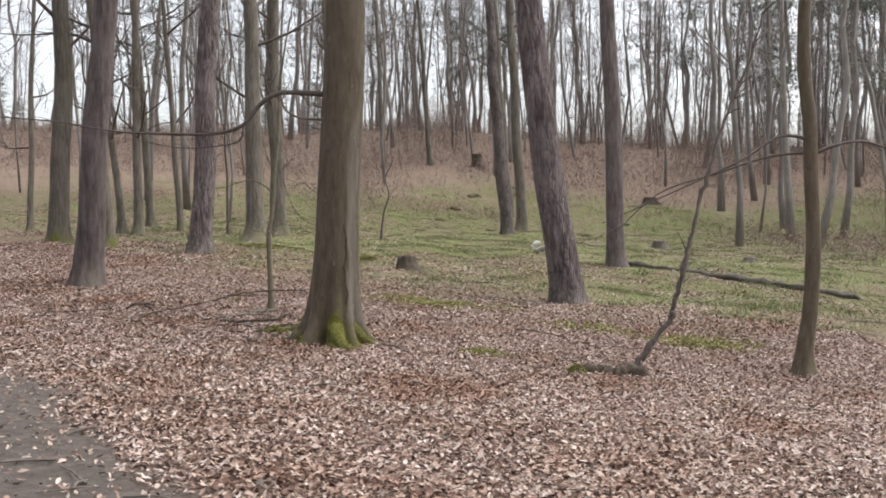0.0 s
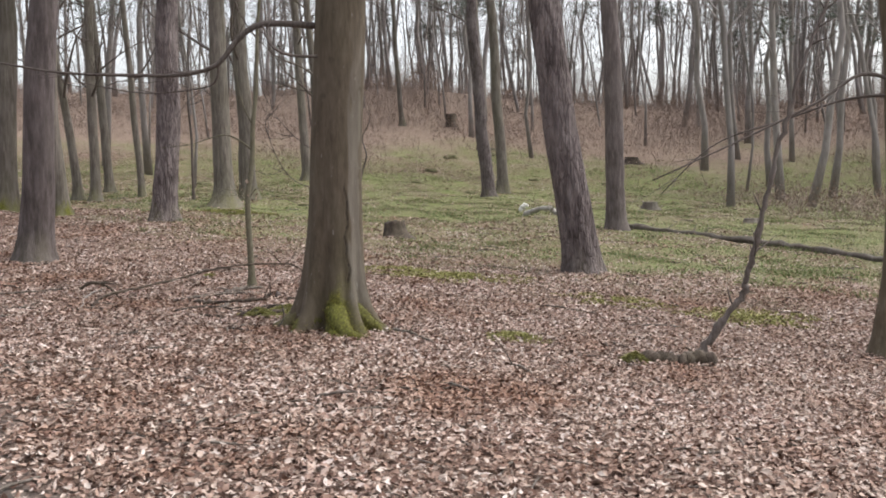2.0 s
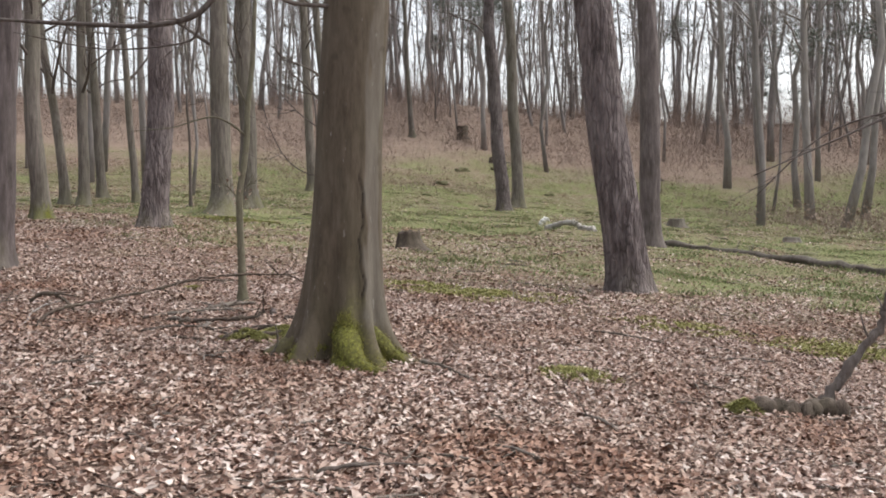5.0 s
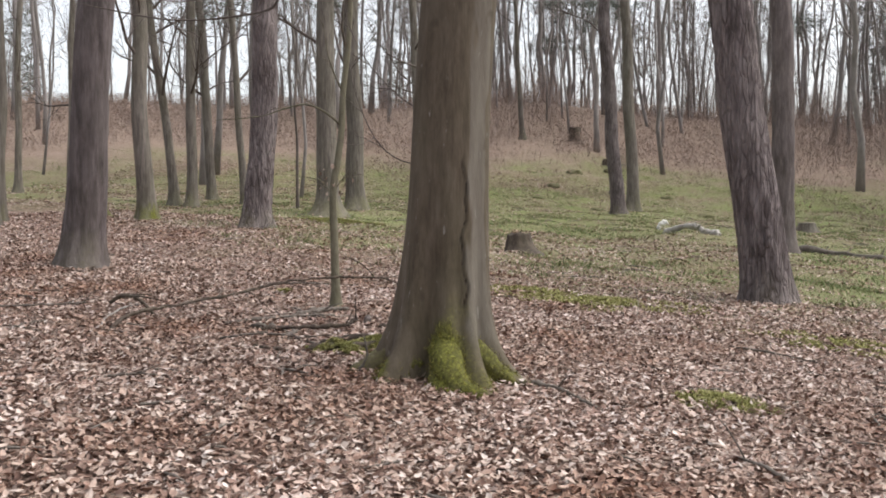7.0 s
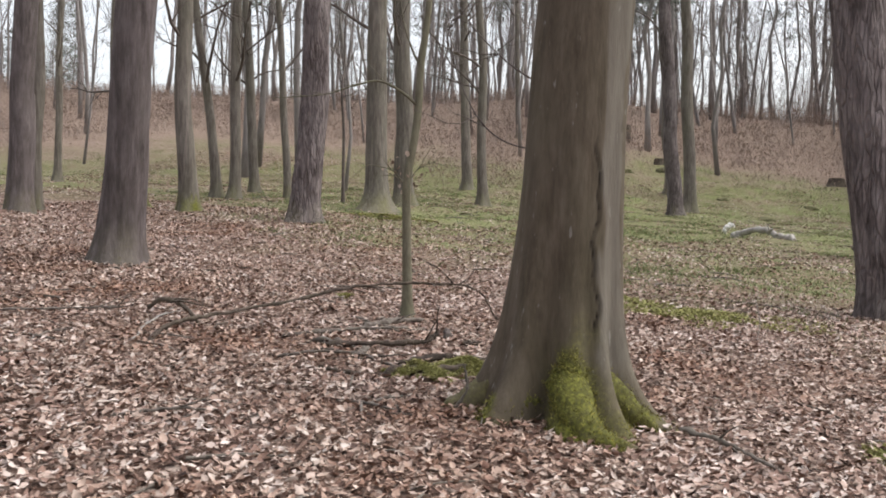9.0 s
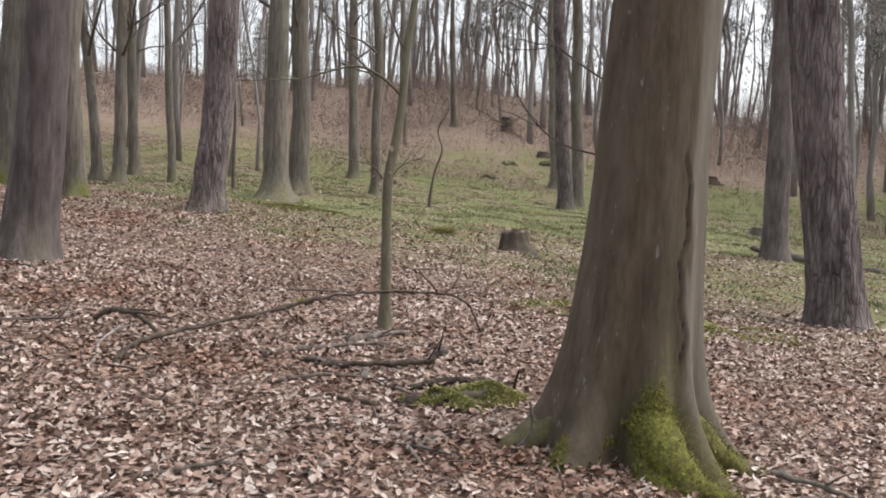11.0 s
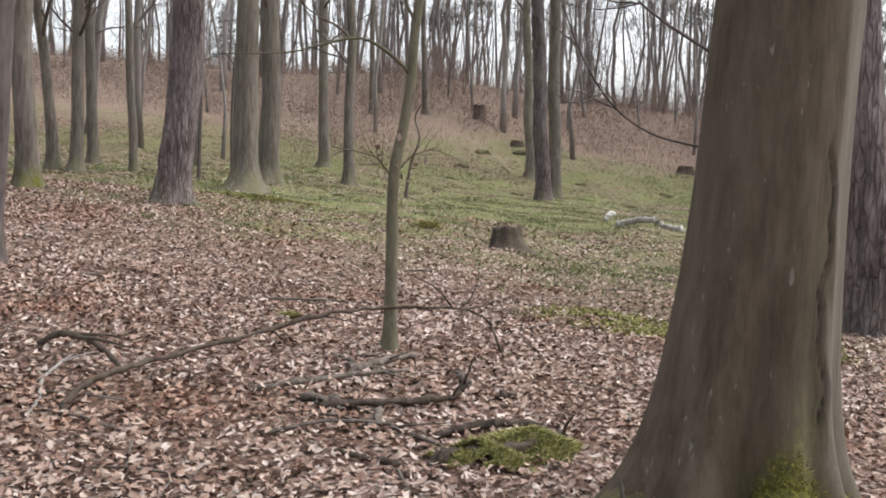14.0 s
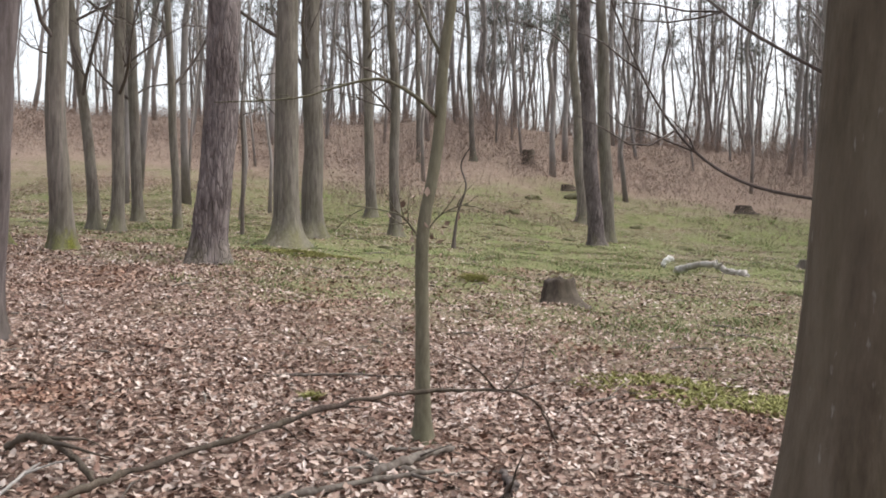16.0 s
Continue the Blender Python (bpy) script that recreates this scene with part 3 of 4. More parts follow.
hero_tree("beech_tree", -11.7, 36.1, 0.34, 0.0, 20, GREY, "straight grey beech in a cluster", 28, 20, 0, 5, 18, 0.16, 3.0)
hero_tree("beech_tree", -13.3, 43.0, 0.36, -0.05, 20, GREY, "grey beech in a cluster behind others", 29, 20, 0, 5, 18, 0.16, 3.0)
hero_tree("beech_tree", -11.5, 41.5, 0.28, -0.06, 18, GREY, "slender forked beech with grey bark", 30, 18, 0, 5, 14, 0.22, 4.5)
hero_tree("beech_tree", -6.95, 35.0, 0.62, -0.015, 24, GREY, "stout grey beech with a broad foot on moss", 31, 32, 0, 7, 20, 0.2, 4.2, foot_moss=0.5)
hero_tree("beech_tree", -6.85, 39.6, 0.62, -0.01, 24, GREY, BEECH_TXT, 32, 32, 0, 6, 22, 0.18, 4.2, foot_moss=0.4, bend=0.15)
hero_tree("beech_tree", -4.46, 45.0, 0.37, -0.03, 21, GREY, "slender pale beech on grass", 33, 20, 0, 5, 18, 0.16, 3.0)
hero_tree("beech_tree", -6.03, 55.6, 0.5, -0.04, 21, GREY, "forked beech at the foot of the bank", 34, 20, 0, 5, 14, 0.25, 4)
hero_tree("pine_tree", 3.72, 49.0, 0.62, -0.08, 25, PINE, "leaning grey pine of a close pair on grass", 35, 28, 0.02, 5, 12, 0.6, 3, foot_moss=0.2, reach=0.24)
hero_tree("beech_tree", 4.85, 52.4, 0.58, -0.05, 24, GREY, "grey beech of a close pair on grass", 36, 28, 0, 5, 12, 0.4, 4, foot_moss=0.5)
hero_tree("beech_tree", 4.65, 58.1, 0.5, -0.07, 23, GREY, "grey beech behind a pair of trunks", 37, 20, 0, 5, 12, 0.35, 4)
hero_tree("pine_tree", -12.4, 25.1, 0.46, 0.045, 22, DARKPINE, PINE_TXT, 38, 28, 0.02, 5, 12, 0.6, 2.6, reach=0.24)
hero_tree("beech_tree", -13.4, 27.4, 0.28, 0.02, 18, GREY, "slim bare beech beside a pine", 39, 20, 0, 5, 10, 0.4, 3)
hero_tree("beech_tree", -16.1, 36.5, 0.22, 0.04, 17, GREY, "thin bare beech stem", 40, 14, 0, 4, 14, 0.18, 2.6)
hero_tree("beech_tree", -21.0, 42.1, 0.27, 0.04, 18, GREY, "thin bare beech stem", 41, 14, 0, 4, 14, 0.18, 2.6)
hero_tree("beech_tree", -3.9, 71.0, 0.36, -0.04, 19, GREY, "dark slender trunk on the bank", 42, 14, 0, 4, 10, 0.4, 3)
hero_tree("beech_tree", -0.4, 71.8, 0.36, -0.06, 19, GREY, "dark slender trunk on the bank", 43, 14, 0, 4, 10, 0.4, 3)


def right_tree():
    """The slim wavy tree with low boughs at the edge of the litter."""
    r = np.random.default_rng(51)
    tree = thing("beech_tree", at_ground(5.52, 14.1, 0.1), "slim wavy dark beech with low arching boughs", "tree", "trees of the wood")
    hs = np.array([0, 0.5, 1.2, 2.2, 3.2, 4.0, 5.2, 7.5, 10.0, 13.0])
    off = np.array([0, 0.03, 0.12, 0.16, 0.12, 0.1, 0.0, 0.1, 0.3, 0.2])
    rad = np.array([0.135, 0.12, 0.112, 0.108, 0.105, 0.105, 0.098, 0.075, 0.05, 0.015])
    me, line, lr = trunk_mesh("trunk", np.c_[off, off * 0, hs], rad, BEECH, 30, r, [(math.pi, 0.13, 5), (-0.4, 0.14, 5), (1.8, 0.1, 5), (-1.7, 0.08, 5)], 0.06, moss=[(0, 0.4, 0.2, 0.3)], flare=0.16, step=0.1)
    part("trunk", me, tree)
    s = Shape()
    branches(s, r, line, lr, 0.45, 16, 3.2, 5, 3)
    part("crown", s.mesh("crown", TWIG), tree, "bare winter branches and twigs")
    for pts, a, b in (([(0.1, 0, 3.75), (-0.4, -0.1, 3.8), (-1.0, -0.2, 3.45), (-2.0, -0.3, 3.0), (-3.2, -0.4, 2.5)], 0.03, 0.006),
                      ([(0.1, 0, 3.55), (-0.5, 0.1, 3.5), (-1.3, 0.15, 3.25), (-2.2, 0.2, 2.95), (-2.9, 0.3, 2.3)], 0.022, 0.005),
                      ([(0.1, 0, 3.5), (0.5, 0, 3.66), (1.0, 0.1, 3.72), (1.7, 0.2, 3.55), (2.4, 0.3, 3.7)], 0.035, 0.008)):
        line = spline(pts, 22)
        s = Shape().tube(line, np.linspace(a, b, 22), 7, 0.08, 3)
        ob = part("branch", s.mesh("branch", TWIG), tree, "low arching bare bough")
        for _ in range(9):
            j = int(r.integers(7, 20))
            d = line[j + 1] - line[j - 1]
            part("twig", Shape().tube(limb_path(line[j], d / np.linalg.norm(d) + r.normal(0, 0.4, 3), r.uniform(0.3, 0.9), 5, 0.15, r), np.linspace(0.006, 0.0015, 5), 4).mesh("twig", TWIG), ob)


right_tree()


def sapling():
    r = np.random.default_rng(61)
    tree = thing("beech_sapling", at_ground(-3.22, 16.8, 0.06), "slender young beech with one long side branch", "sapling")
    hs = np.array([0, 0.25, 0.78, 1.43, 1.83, 2.16, 2.6, 3.2, 4.4, 5.8])
    off = np.array([0, 0, -0.01, -0.02, 0.04, 0.08, 0.1, 0.17, 0.25, 0.5])
    rad = np.array([0.062, 0.05, 0.047, 0.045, 0.042, 0.04, 0.036, 0.032, 0.022, 0.006])
    me, line, lr = trunk_mesh("trunk", np.c_[off, off * 0.2, hs], rad, YOUNG, 18, r, [(math.pi, 0.05, 4), (0.3, 0.05, 4), (-1.5, 0.04, 4)], 0.07, flare=0.09, step=0.06)
    part("trunk", me, tree)
    s = Shape()
    branches(s, r, line, lr, 0.62, 8, 1.0, 4, 2)
    part("crown", s.mesh("crown", TWIG), tree, "thin bare twigs")
    for pts, a in (([(0.07, 0, 2.22), (-0.1, -0.05, 2.36), (-0.32, -0.1, 2.45), (-0.6, -0.15, 2.38), (-0.85, -0.2, 2.3), (-1.35, -0.25, 2.26)], 0.016),
                   ([(-0.02, 0, 1.38), (-0.1, -0.05, 1.5), (-0.2, -0.08, 1.58), (-0.5, -0.1, 1.63)], 0.009),
                   ([(0.0, 0, 1.45), (0.08, -0.04, 1.56), (0.18, -0.08, 1.62), (0.28, -0.1, 1.65)], 0.005),
                   ([(0.1, 0, 2.6), (0.0, 0.05, 2.8), (-0.1, 0.1, 3.1), (-0.15, 0.1, 3.5)], 0.014)):
        line = spline(pts, 16)
        s = Shape().tube(line, np.linspace(a, 0.003, 16), 6, 0.05, 2)
        ob = part("branch", s.mesh("branch", YOUNG), tree)
        for _ in range(6):
            j = int(r.integers(4, 14))
            d = line[j + 1] - line[j - 1]
            part("twig", Shape().tube(limb_path(line[j], d / np.linalg.norm(d) + r.normal(0, 0.5, 3), r.uniform(0.1, 0.35), 4, 0.15, r), np.linspace(0.004, 0.0012, 4), 4).mesh("twig", YOUNG), ob)
    v, f = leaf_arrays(np.c_[r.normal(-0.05, 0.14, 26), r.normal(-0.05, 0.1, 26), r.normal(1.52, 0.1, 26)], r.uniform(0.04, 0.065, 26), r, 1.2)
    part("dry_leaves", soup("dry_leaves", v, f, BROWNLEAF), tree, "a few withered brown leaves")


def leaf_arrays(at, size, r, tilt=0.45):
    """Curled leaves: a folded blade with a bent midrib, six corners each."""
    n = len(at)
    shape = np.array([(-0.5, 0, 0), (-0.08, 0.33, 0.12), (-0.08, -0.33, 0.12), (0.05, 0, 0.0), (0.28, 0.22, 0.1), (0.28, -0.22, 0.1), (0.55, 0, 0.06)])
    tri = np.array([(0, 3, 1), (0, 2, 3), (3, 4, 1), (3, 2, 5), (3, 6, 4), (3, 5, 6)])
    P = np.repeat(shape[None], n, 0) * size[:, None, None]
    P[:, :, 1] *= r.uniform(0.45, 1.1, (n, 1))
    P[:, :, 2] *= r.uniform(-1.3, 2.0, (n, 1))
    curl = r.uniform(-1.2, 2.2, (n, 1)) / size[:, None]
    P[:, :, 2] += curl * P[:, :, 0] ** 2 * 0.5
    yaw, rx, ry = r.uniform(0, 2 * math.pi, n), r.normal(0, tilt, n), r.normal(0, tilt, n)
    c, s = np.cos(rx)[:, None], np.sin(rx)[:, None]
    P[:, :, 1], P[:, :, 2] = P[:, :, 1] * c - P[:, :, 2] * s, P[:, :, 1] * s + P[:, :, 2] * c
    c, s = np.cos(ry)[:, None], np.sin(ry)[:, None]
    P[:, :, 0], P[:, :, 2] = P[:, :, 0] * c + P[:, :, 2] * s, -P[:, :, 0] * s + P[:, :, 2] * c
    c, s = np.cos(yaw)[:, None], np.sin(yaw)[:, None]
    P[:, :, 0], P[:, :, 1] = P[:, :, 0] * c - P[:, :, 1] * s, P[:, :, 0] * s + P[:, :, 1] * c
    P += at[:, None]
    F = tri[None] + (np.arange(n) * 7)[:, None, None]
    return P.reshape(-1, 3), F.reshape(-1, 3)


sapling()

# ---- the wood on the bank and beyond ----


def far_prototypes():
    protos = []
    for k in range(9):
        r = np.random.default_rng(100 + k)
        pine = k in (2, 5, 7)
        tall = r.uniform(19, 25)
        tree = thing("far_pine" if pine else "far_beech", (0, 0, 0), "distant pine with a haze-pale needled crown" if pine else "distant bare beech on the wooded bank", "tree", "trees of the bank")
        hs = np.linspace(0, tall, 9)
        wob = np.cumsum(r.normal(0, 0.24, (9, 2)), axis=0)
        wob -= wob[0]
        dia = (0.32, 0.2, 0.36, 0.15, 0.42, 0.28, 0.12, 0.38, 0.24)[k]
        rad = dia / 2 * np.interp(hs / tall, [0, 0.04, 0.4, 0.8, 1], [1.35, 1, 0.8, 0.4, 0.08])
        line = np.c_[wob, hs]
        part("trunk", Shape().tube(line, rad, 10, 0.05, k).mesh("trunk", HAZY_BARK), tree)
        s = Shape()
        if pine:
            branches(s, r, line, rad, 0.25, 16, 2.4, 4, 1, up=0.1)
            pts, sizes = [], []
            for c in range(18):
                f = r.uniform(0.42, 1.0)
                c0 = np.array([np.interp(f * tall, hs, line[:, 0]), np.interp(f * tall, hs, line[:, 1]), f * tall])
                c0[:2] += r.normal(0, 1.1 * (1.15 - f), 2) + r.normal(0, 0.3, 2)
                q = c0 + r.normal(0, 1, (85, 3)) * np.array([0.6, 0.6, 0.2])
                pts.append(q)
            q = np.concatenate(pts)
            v, f = blades(q, r.uniform(0.12, 0.3, len(q)), r, 0.03, 1.6)
            part("needles", soup("needles", v, f, HAZY_NEEDLE), tree, "needle clumps, green paled for haze")
        else:
            branches(s, r, line, rad, 0.16, 22, 3.6, 4, 3, up=0.9, twigs=6)
        part("crown", s.mesh("crown", HAZY_BARK), tree)
        protos.append(tree)
    return protos


def plant_bank():
    protos = far_prototypes()
    r = np.random.default_rng(77)
    placed, first = [], dict.fromkeys(range(len(protos)), True)
    tries = 0
    while len(placed) < 300 and tries < 9000:
        tries += 1
        y = 46 + 96 * r.random() ** 0.9
        x = r.uniform(-0.62 * y - 6, 0.62 * y + 8)
        if y < 63 and -9 < x < 15:
            continue
        if x < -0.12 * y and y > 60 and r.random() < (0.8 if x < -0.3 * y else 0.5):
            continue
        gap = 1.3 if y > 75 else 2.4
        if any((x - a) ** 2 + (y - b) ** 2 < gap * gap for a, b in placed):
            continue
        placed.append((x, y))
        k = int(r.integers(0, len(protos)))
        p = at_ground(x, y, 0.1)
        m = pose(p.x, p.y, p.z, r.normal(0, 1.6), r.normal(0, 2.0), r.uniform(0, 360))
        if first[k]:
            protos[k].matrix_basis, first[k] = m, False
        else:
            copy_thing(protos[k], m)
    # wood beside and behind the walk, to close the place
    for a in range(70):
        x, y = (r.uniform(-60, 60), r.uniform(-60, -6)) if a < 45 else (r.choice([-1, 1]) * r.uniform(20, 60), r.uniform(-6, 24))
        p = at_ground(x, y, 0.1)
        copy_thing(protos[int(r.integers(0, len(protos)))], pose(p.x, p.y, p.z, 0, r.normal(0, 2), r.uniform(0, 360)))


plant_bank()

def far_wood():
    """The close-set stems and twigs farther back, one mass that nobody could count."""
    r = np.random.default_rng(88)
    n = 900
    y = 76 + 90 * r.random(n)
    x = r.uniform(-0.64, 0.64, n) * (y + 8)
    keep = r.random(n) < np.where(x < -0.3 * y, 0.13, np.where(x < -0.05 * y, 0.24, 0.33))
    x, y = x[keep], y[keep]
    n = len(x)
    z = height(x, y) - 0.2
    V, F, o = [], [], 0
    a = np.linspace(0, 2 * math.pi, 6, endpoint=False)
    for k in range(n):
        tall, rad = r.uniform(12, 23), r.uniform(0.04, 0.14)
        lean = r.normal(0, 0.06, 2)
        bow = r.normal(0, 0.4, (4, 2))
        bow[0] = 0
        hs = np.array([0, 0.35, 0.7, 1.0]) * tall
        for j in range(4):
            c = np.array([x[k], y[k]]) + lean * hs[j] + bow[j]
            q = rad * (1.2, 0.9, 0.6, 0.1)[j]
            V.append(np.c_[c[0] + np.cos(a) * q, c[1] + np.sin(a) * q, np.full(6, z[k] + hs[j])])
        for j in range(3):
            for i in range(6):
                b0, b1 = o + j * 6 + i, o + j * 6 + (i + 1) % 6
                F += [(b0, b1, b1 + 6), (b0, b1 + 6, b0 + 6)]
        o += 24
    tagged(new("far_wood", soup("far_wood", np.concatenate(V), F, HAZY_BARK, True)), "close-set distant stems on the hill", "trees", kind="stuff")
    m = n * 300
    f = np.repeat(np.arange(n), 300)
    h = r.uniform(1.0, 19, m)
    spread = 0.3 + h * 0.07
    at = np.c_[x[f] + r.normal(0, 1, m) * spread, y[f] + r.normal(0, 1, m) * spread, z[f] + h]
    v, t = blades(at, r.uniform(0.3, 1.7, m), r, 0.016, 1.2)
    tagged(new("far_twigs", soup("far_twigs", v, t, FAR_TWIG)), "fine bare twigs of the distant wood", "twigs", kind="stuff")



def far_pines():
    """Needled crowns of the pines beyond the crest, past counting."""
    r = np.random.default_rng(93)
    n = 210
    y = r.uniform(112, 190, n)
    x = r.uniform(-0.62, 0.62, n) * y
    keep = field(x, y, 26, 94) + 0.35 * np.abs(x / y) > 0.83
    x, y = x[keep], y[keep]
    spots = []
    for a, b in zip(x, y):
        top, wide = r.uniform(11, 19), r.uniform(1.3, 2.4)
        foot = float(height(a, b))
        for h in np.arange(r.uniform(0.5, 3.5), top, 0.85):
            taper = wide * (1.08 - h / top) + 0.25
            turn = r.uniform(0, 2 * math.pi)
            for k in range(3):
                d = turn + k * 2.1 + r.normal(0, 0.3)
                out = r.uniform(0.3, 1.0) * taper
                c = np.array([a + math.cos(d) * out, b + math.sin(d) * out, foot + h + r.normal(0, 0.25)])
                spots.append(c + r.normal(0, 1, (22, 3)) * np.array([0.5, 0.5, 0.13]))
    q = np.concatenate(spots)
    v, f = blades(q, r.uniform(0.15, 0.45, len(q)), r, 0.06, 1.7)
    tagged(new("far_pine_crowns", soup("far_pine_crowns", v, f, HAZY_NEEDLE)), "needled pine crowns beyond the crest, green paled for haze", "trees", kind="stuff")


def thicket():
    """Leafless saplings close together along the upper bank."""
    r = np.random.default_rng(95)
    n = 4200
    y = 68 + 30 * r.random(n)
    x = r.uniform(-0.2, 0.62, n) * (y + 4)
    keep = r.random(n) < ramp01(field(x, y, 8, 96), 0.25, 0.7) * ramp01(x / y, -0.2, 0.0)
    x, y = x[keep], y[keep]
    at = np.c_[x, y, height(x, y) - 0.05]
    tall = r.uniform(1.0, 4.0, len(at))
    v, f = blades(at, tall, r, 0.01, 0.2)
    m = 14
    up = r.uniform(0.25, 1.0, (len(at), m))
    side = np.repeat(at, m, 0) + np.c_[r.normal(0, 0.16, (len(at) * m, 2)), (up * tall[:, None]).ravel()]
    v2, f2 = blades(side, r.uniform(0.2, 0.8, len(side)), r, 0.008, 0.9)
    tagged(new("thicket", soup("thicket", np.concatenate([v, v2]), np.concatenate([f, f2 + len(v)]), HAZY_SCRUB)), "close thicket of thin brown leafless saplings", "thicket", kind="stuff")


# ---- floor cover: litter, grass, scrub ----


def litter():
    r = np.random.default_rng(200)
    sets = []
    for x0, x1, y0, y1, dens in ((-9, 7, 3.2, 14, 1150), (-11, 8, 14, 20, 800), (-14, 10, 20, 33, 360), (-24, 18, 33, 62, 95)):
        n = int((x1 - x0) * (y1 - y0) * dens)
        x, y = r.uniform(x0, x1, n), r.uniform(y0, y1, n)
        keep = r.random(n) > np.clip(grass_cover(x, y) * (0.6 + 0.36 * ramp01(field(x, y, 2.3, 61), 0.25, 0.6)) + dirt_cover(x, y) * 0.93, 0, 0.97)
        keep &= np.abs(x + 0.15 * y) < 0.52 * y + 3.5
        sets.append(np.c_[x[keep], y[keep]])
    p = np.concatenate(sets)
    lift = r.random(len(p)) ** 2 * 0.035 + 0.006
    at = np.c_[p, height(p[:, 0], p[:, 1]) + lift]
    size = r.uniform(0.027, 0.066, len(p)) * np.interp(p[:, 1], (14, 22, 40), (1.0, 1.15, 1.6))
    v, f = leaf_arrays(at, size * 1.08, r, 0.36)
    tagged(new("leaf_litter", soup("leaf_litter", v, f, LEAF)), "dry curled brown and buff beech leaves", "leaves", kind="stuff")


litter()


def grass():
    r = np.random.default_rng(210)
    sets = []
    for x0, x1, y0, y1, dens in ((-8, 13, 13, 26, 700), (-14, 24, 26, 45, 400), (-30, 34, 45, 66, 210)):
        n = int((x1 - x0) * (y1 - y0) * dens)
        x, y = r.uniform(x0, x1, n), r.uniform(y0, y1, n)
        keep = r.random(n) < grass_cover(x, y) * (0.25 + 0.75 * ramp01(field(0.8 * x + 0.6 * y, 0.8 * y - 0.6 * x, 0.9, 41) + field(x, y, 3.1, 42) - 0.5, 0.2, 0.8))
        sets.append(np.c_[x[keep], y[keep]])
    p = np.concatenate(sets)
    at = np.c_[p, height(p[:, 0], p[:, 1]) - 0.005]
    far = 1 + np.clip((p[:, 1] - 25) / 25, 0, 1.2)
    tuft = 0.75 + 1.5 * ramp01(field(p[:, 0], p[:, 1], 0.7, 43), 0.55, 0.9)
    v, f = blades(at, r.uniform(0.015, 0.06, len(p)) * (0.7 + 0.4 * far) * tuft, r, 0.007, 1.0)
    tagged(new("grass", soup("grass", v, f, BLADE)), "short green and straw-coloured woodland grass", "grass", kind="stuff")


grass()
far_wood()
far_pines()
thicket()


def scrub():
    """Brown saplings and bramble on the bank: thin upright stems with withered leaves."""
    r = np.random.default_rng(220)
    n = 22000
    y = 56 + 40 * r.random(n) ** 0.85
    x = r.uniform(-0.62, 0.62, n) * (y + 4)
    keep = (r.random(n) < ramp01(y + (field(x, y, 7, 51) - 0.5) * 16 - 0.06 * np.abs(x), 58, 70)) & (r.random(n) < 0.25 + field(x, y, 5, 52))
    p = np.c_[x, y][keep]
    east = np.c_[r.normal(21, 3.2, 900), r.uniform(30, 54, 900)]
    p = np.concatenate([p, east[east[:, 0] > 14]])
    at = np.c_[p, height(p[:, 0], p[:, 1]) - 0.05]
    stems = np.repeat(at, 5, 0) + np.c_[r.normal(0, 0.22, (len(at) * 5, 2)), np.zeros(len(at) * 5)]
    tall = np.repeat(r.uniform(0.5, 1.9, len(at)), 5) * r.uniform(0.5, 1.1, len(at) * 5)
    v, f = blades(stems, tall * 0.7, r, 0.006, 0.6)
    tagged(new("scrub", soup("scrub", v, f, HAZY_SCRUB)), "thin brown winter scrub on the bank", "scrub", kind="stuff")
    m = len(at) * 6
    q = np.repeat(at, 6, 0) + np.c_[r.normal(0, 0.35, (m, 2)), r.uniform(0.05, 1.1, m)]
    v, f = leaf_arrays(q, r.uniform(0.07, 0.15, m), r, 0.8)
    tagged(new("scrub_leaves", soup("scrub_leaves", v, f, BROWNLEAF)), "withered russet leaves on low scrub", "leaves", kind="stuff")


scrub()


def moss_patch(x, y, w, d, seed, label="bright yellow-green moss cushion among dry leaves", count=5200, tall=0.026, lift=0.0, wide=0.0055):
    r = np.random.default_rng(seed)
    a, q = r.uniform(0, 2 * math.pi, count), np.sqrt(r.random(count))
    q = q * (0.55 + 0.75 * field(np.cos(a) * 2 + seed, np.sin(a) * 2 + seed, 0.9, seed))
    px, py = x + np.cos(a) * q * w / 2, y + np.sin(a) * q * d / 2
    at = np.c_[px, py, height(px, py) - 0.004 + (0.02 + lift) * (1 - np.clip(q, 0, 1))]
    thin = field(px, py, 0.22 + 0.05 * w, seed + 1) * 0.6 + field(px, py, 0.09, seed + 2) * 0.4
    at = at[thin > 0.38]
    v, f = blades(at, r.uniform(0.5, 1.3, len(at)) * tall, r, wide, 1.0)
    tagged(new("moss_patch", soup("moss_patch", v, f, MOSS)), label, "moss", "moss patches")


moss_patch(-6.0, 32.4, 2.9, 1.5, 1, "flat bright moss patch at a beech foot", 14000, 0.03, 0.1, 0.03)
moss_patch(0.1, 18.7, 2.9, 1.6, 2, count=9000, tall=0.03, lift=0.02, wide=0.012)
moss_patch(-0.9, 19.3, 1.7, 1.4, 3, count=5000, tall=0.03, lift=0.02, wide=0.012)
moss_patch(0.5, 13.35, 0.8, 0.62, 4, lift=0.03)
moss_patch(4.6, 16.3, 2.6, 1.4, 5, count=5500, tall=0.03, lift=0.02, wide=0.012)
moss_patch(2.6, 17.0, 1.8, 1.1, 6, count=3600, tall=0.03, lift=0.02, wide=0.012)
moss_patch(-4.1, 17.85, 0.14, 0.12, 7, "small moss tuft in dry leaves", 500, 0.05)
moss_patch(-2.3, 28.8, 0.5, 0.4, 8, "small green tuft in sparse grass", 900, 0.12)

# ---- dead wood ----


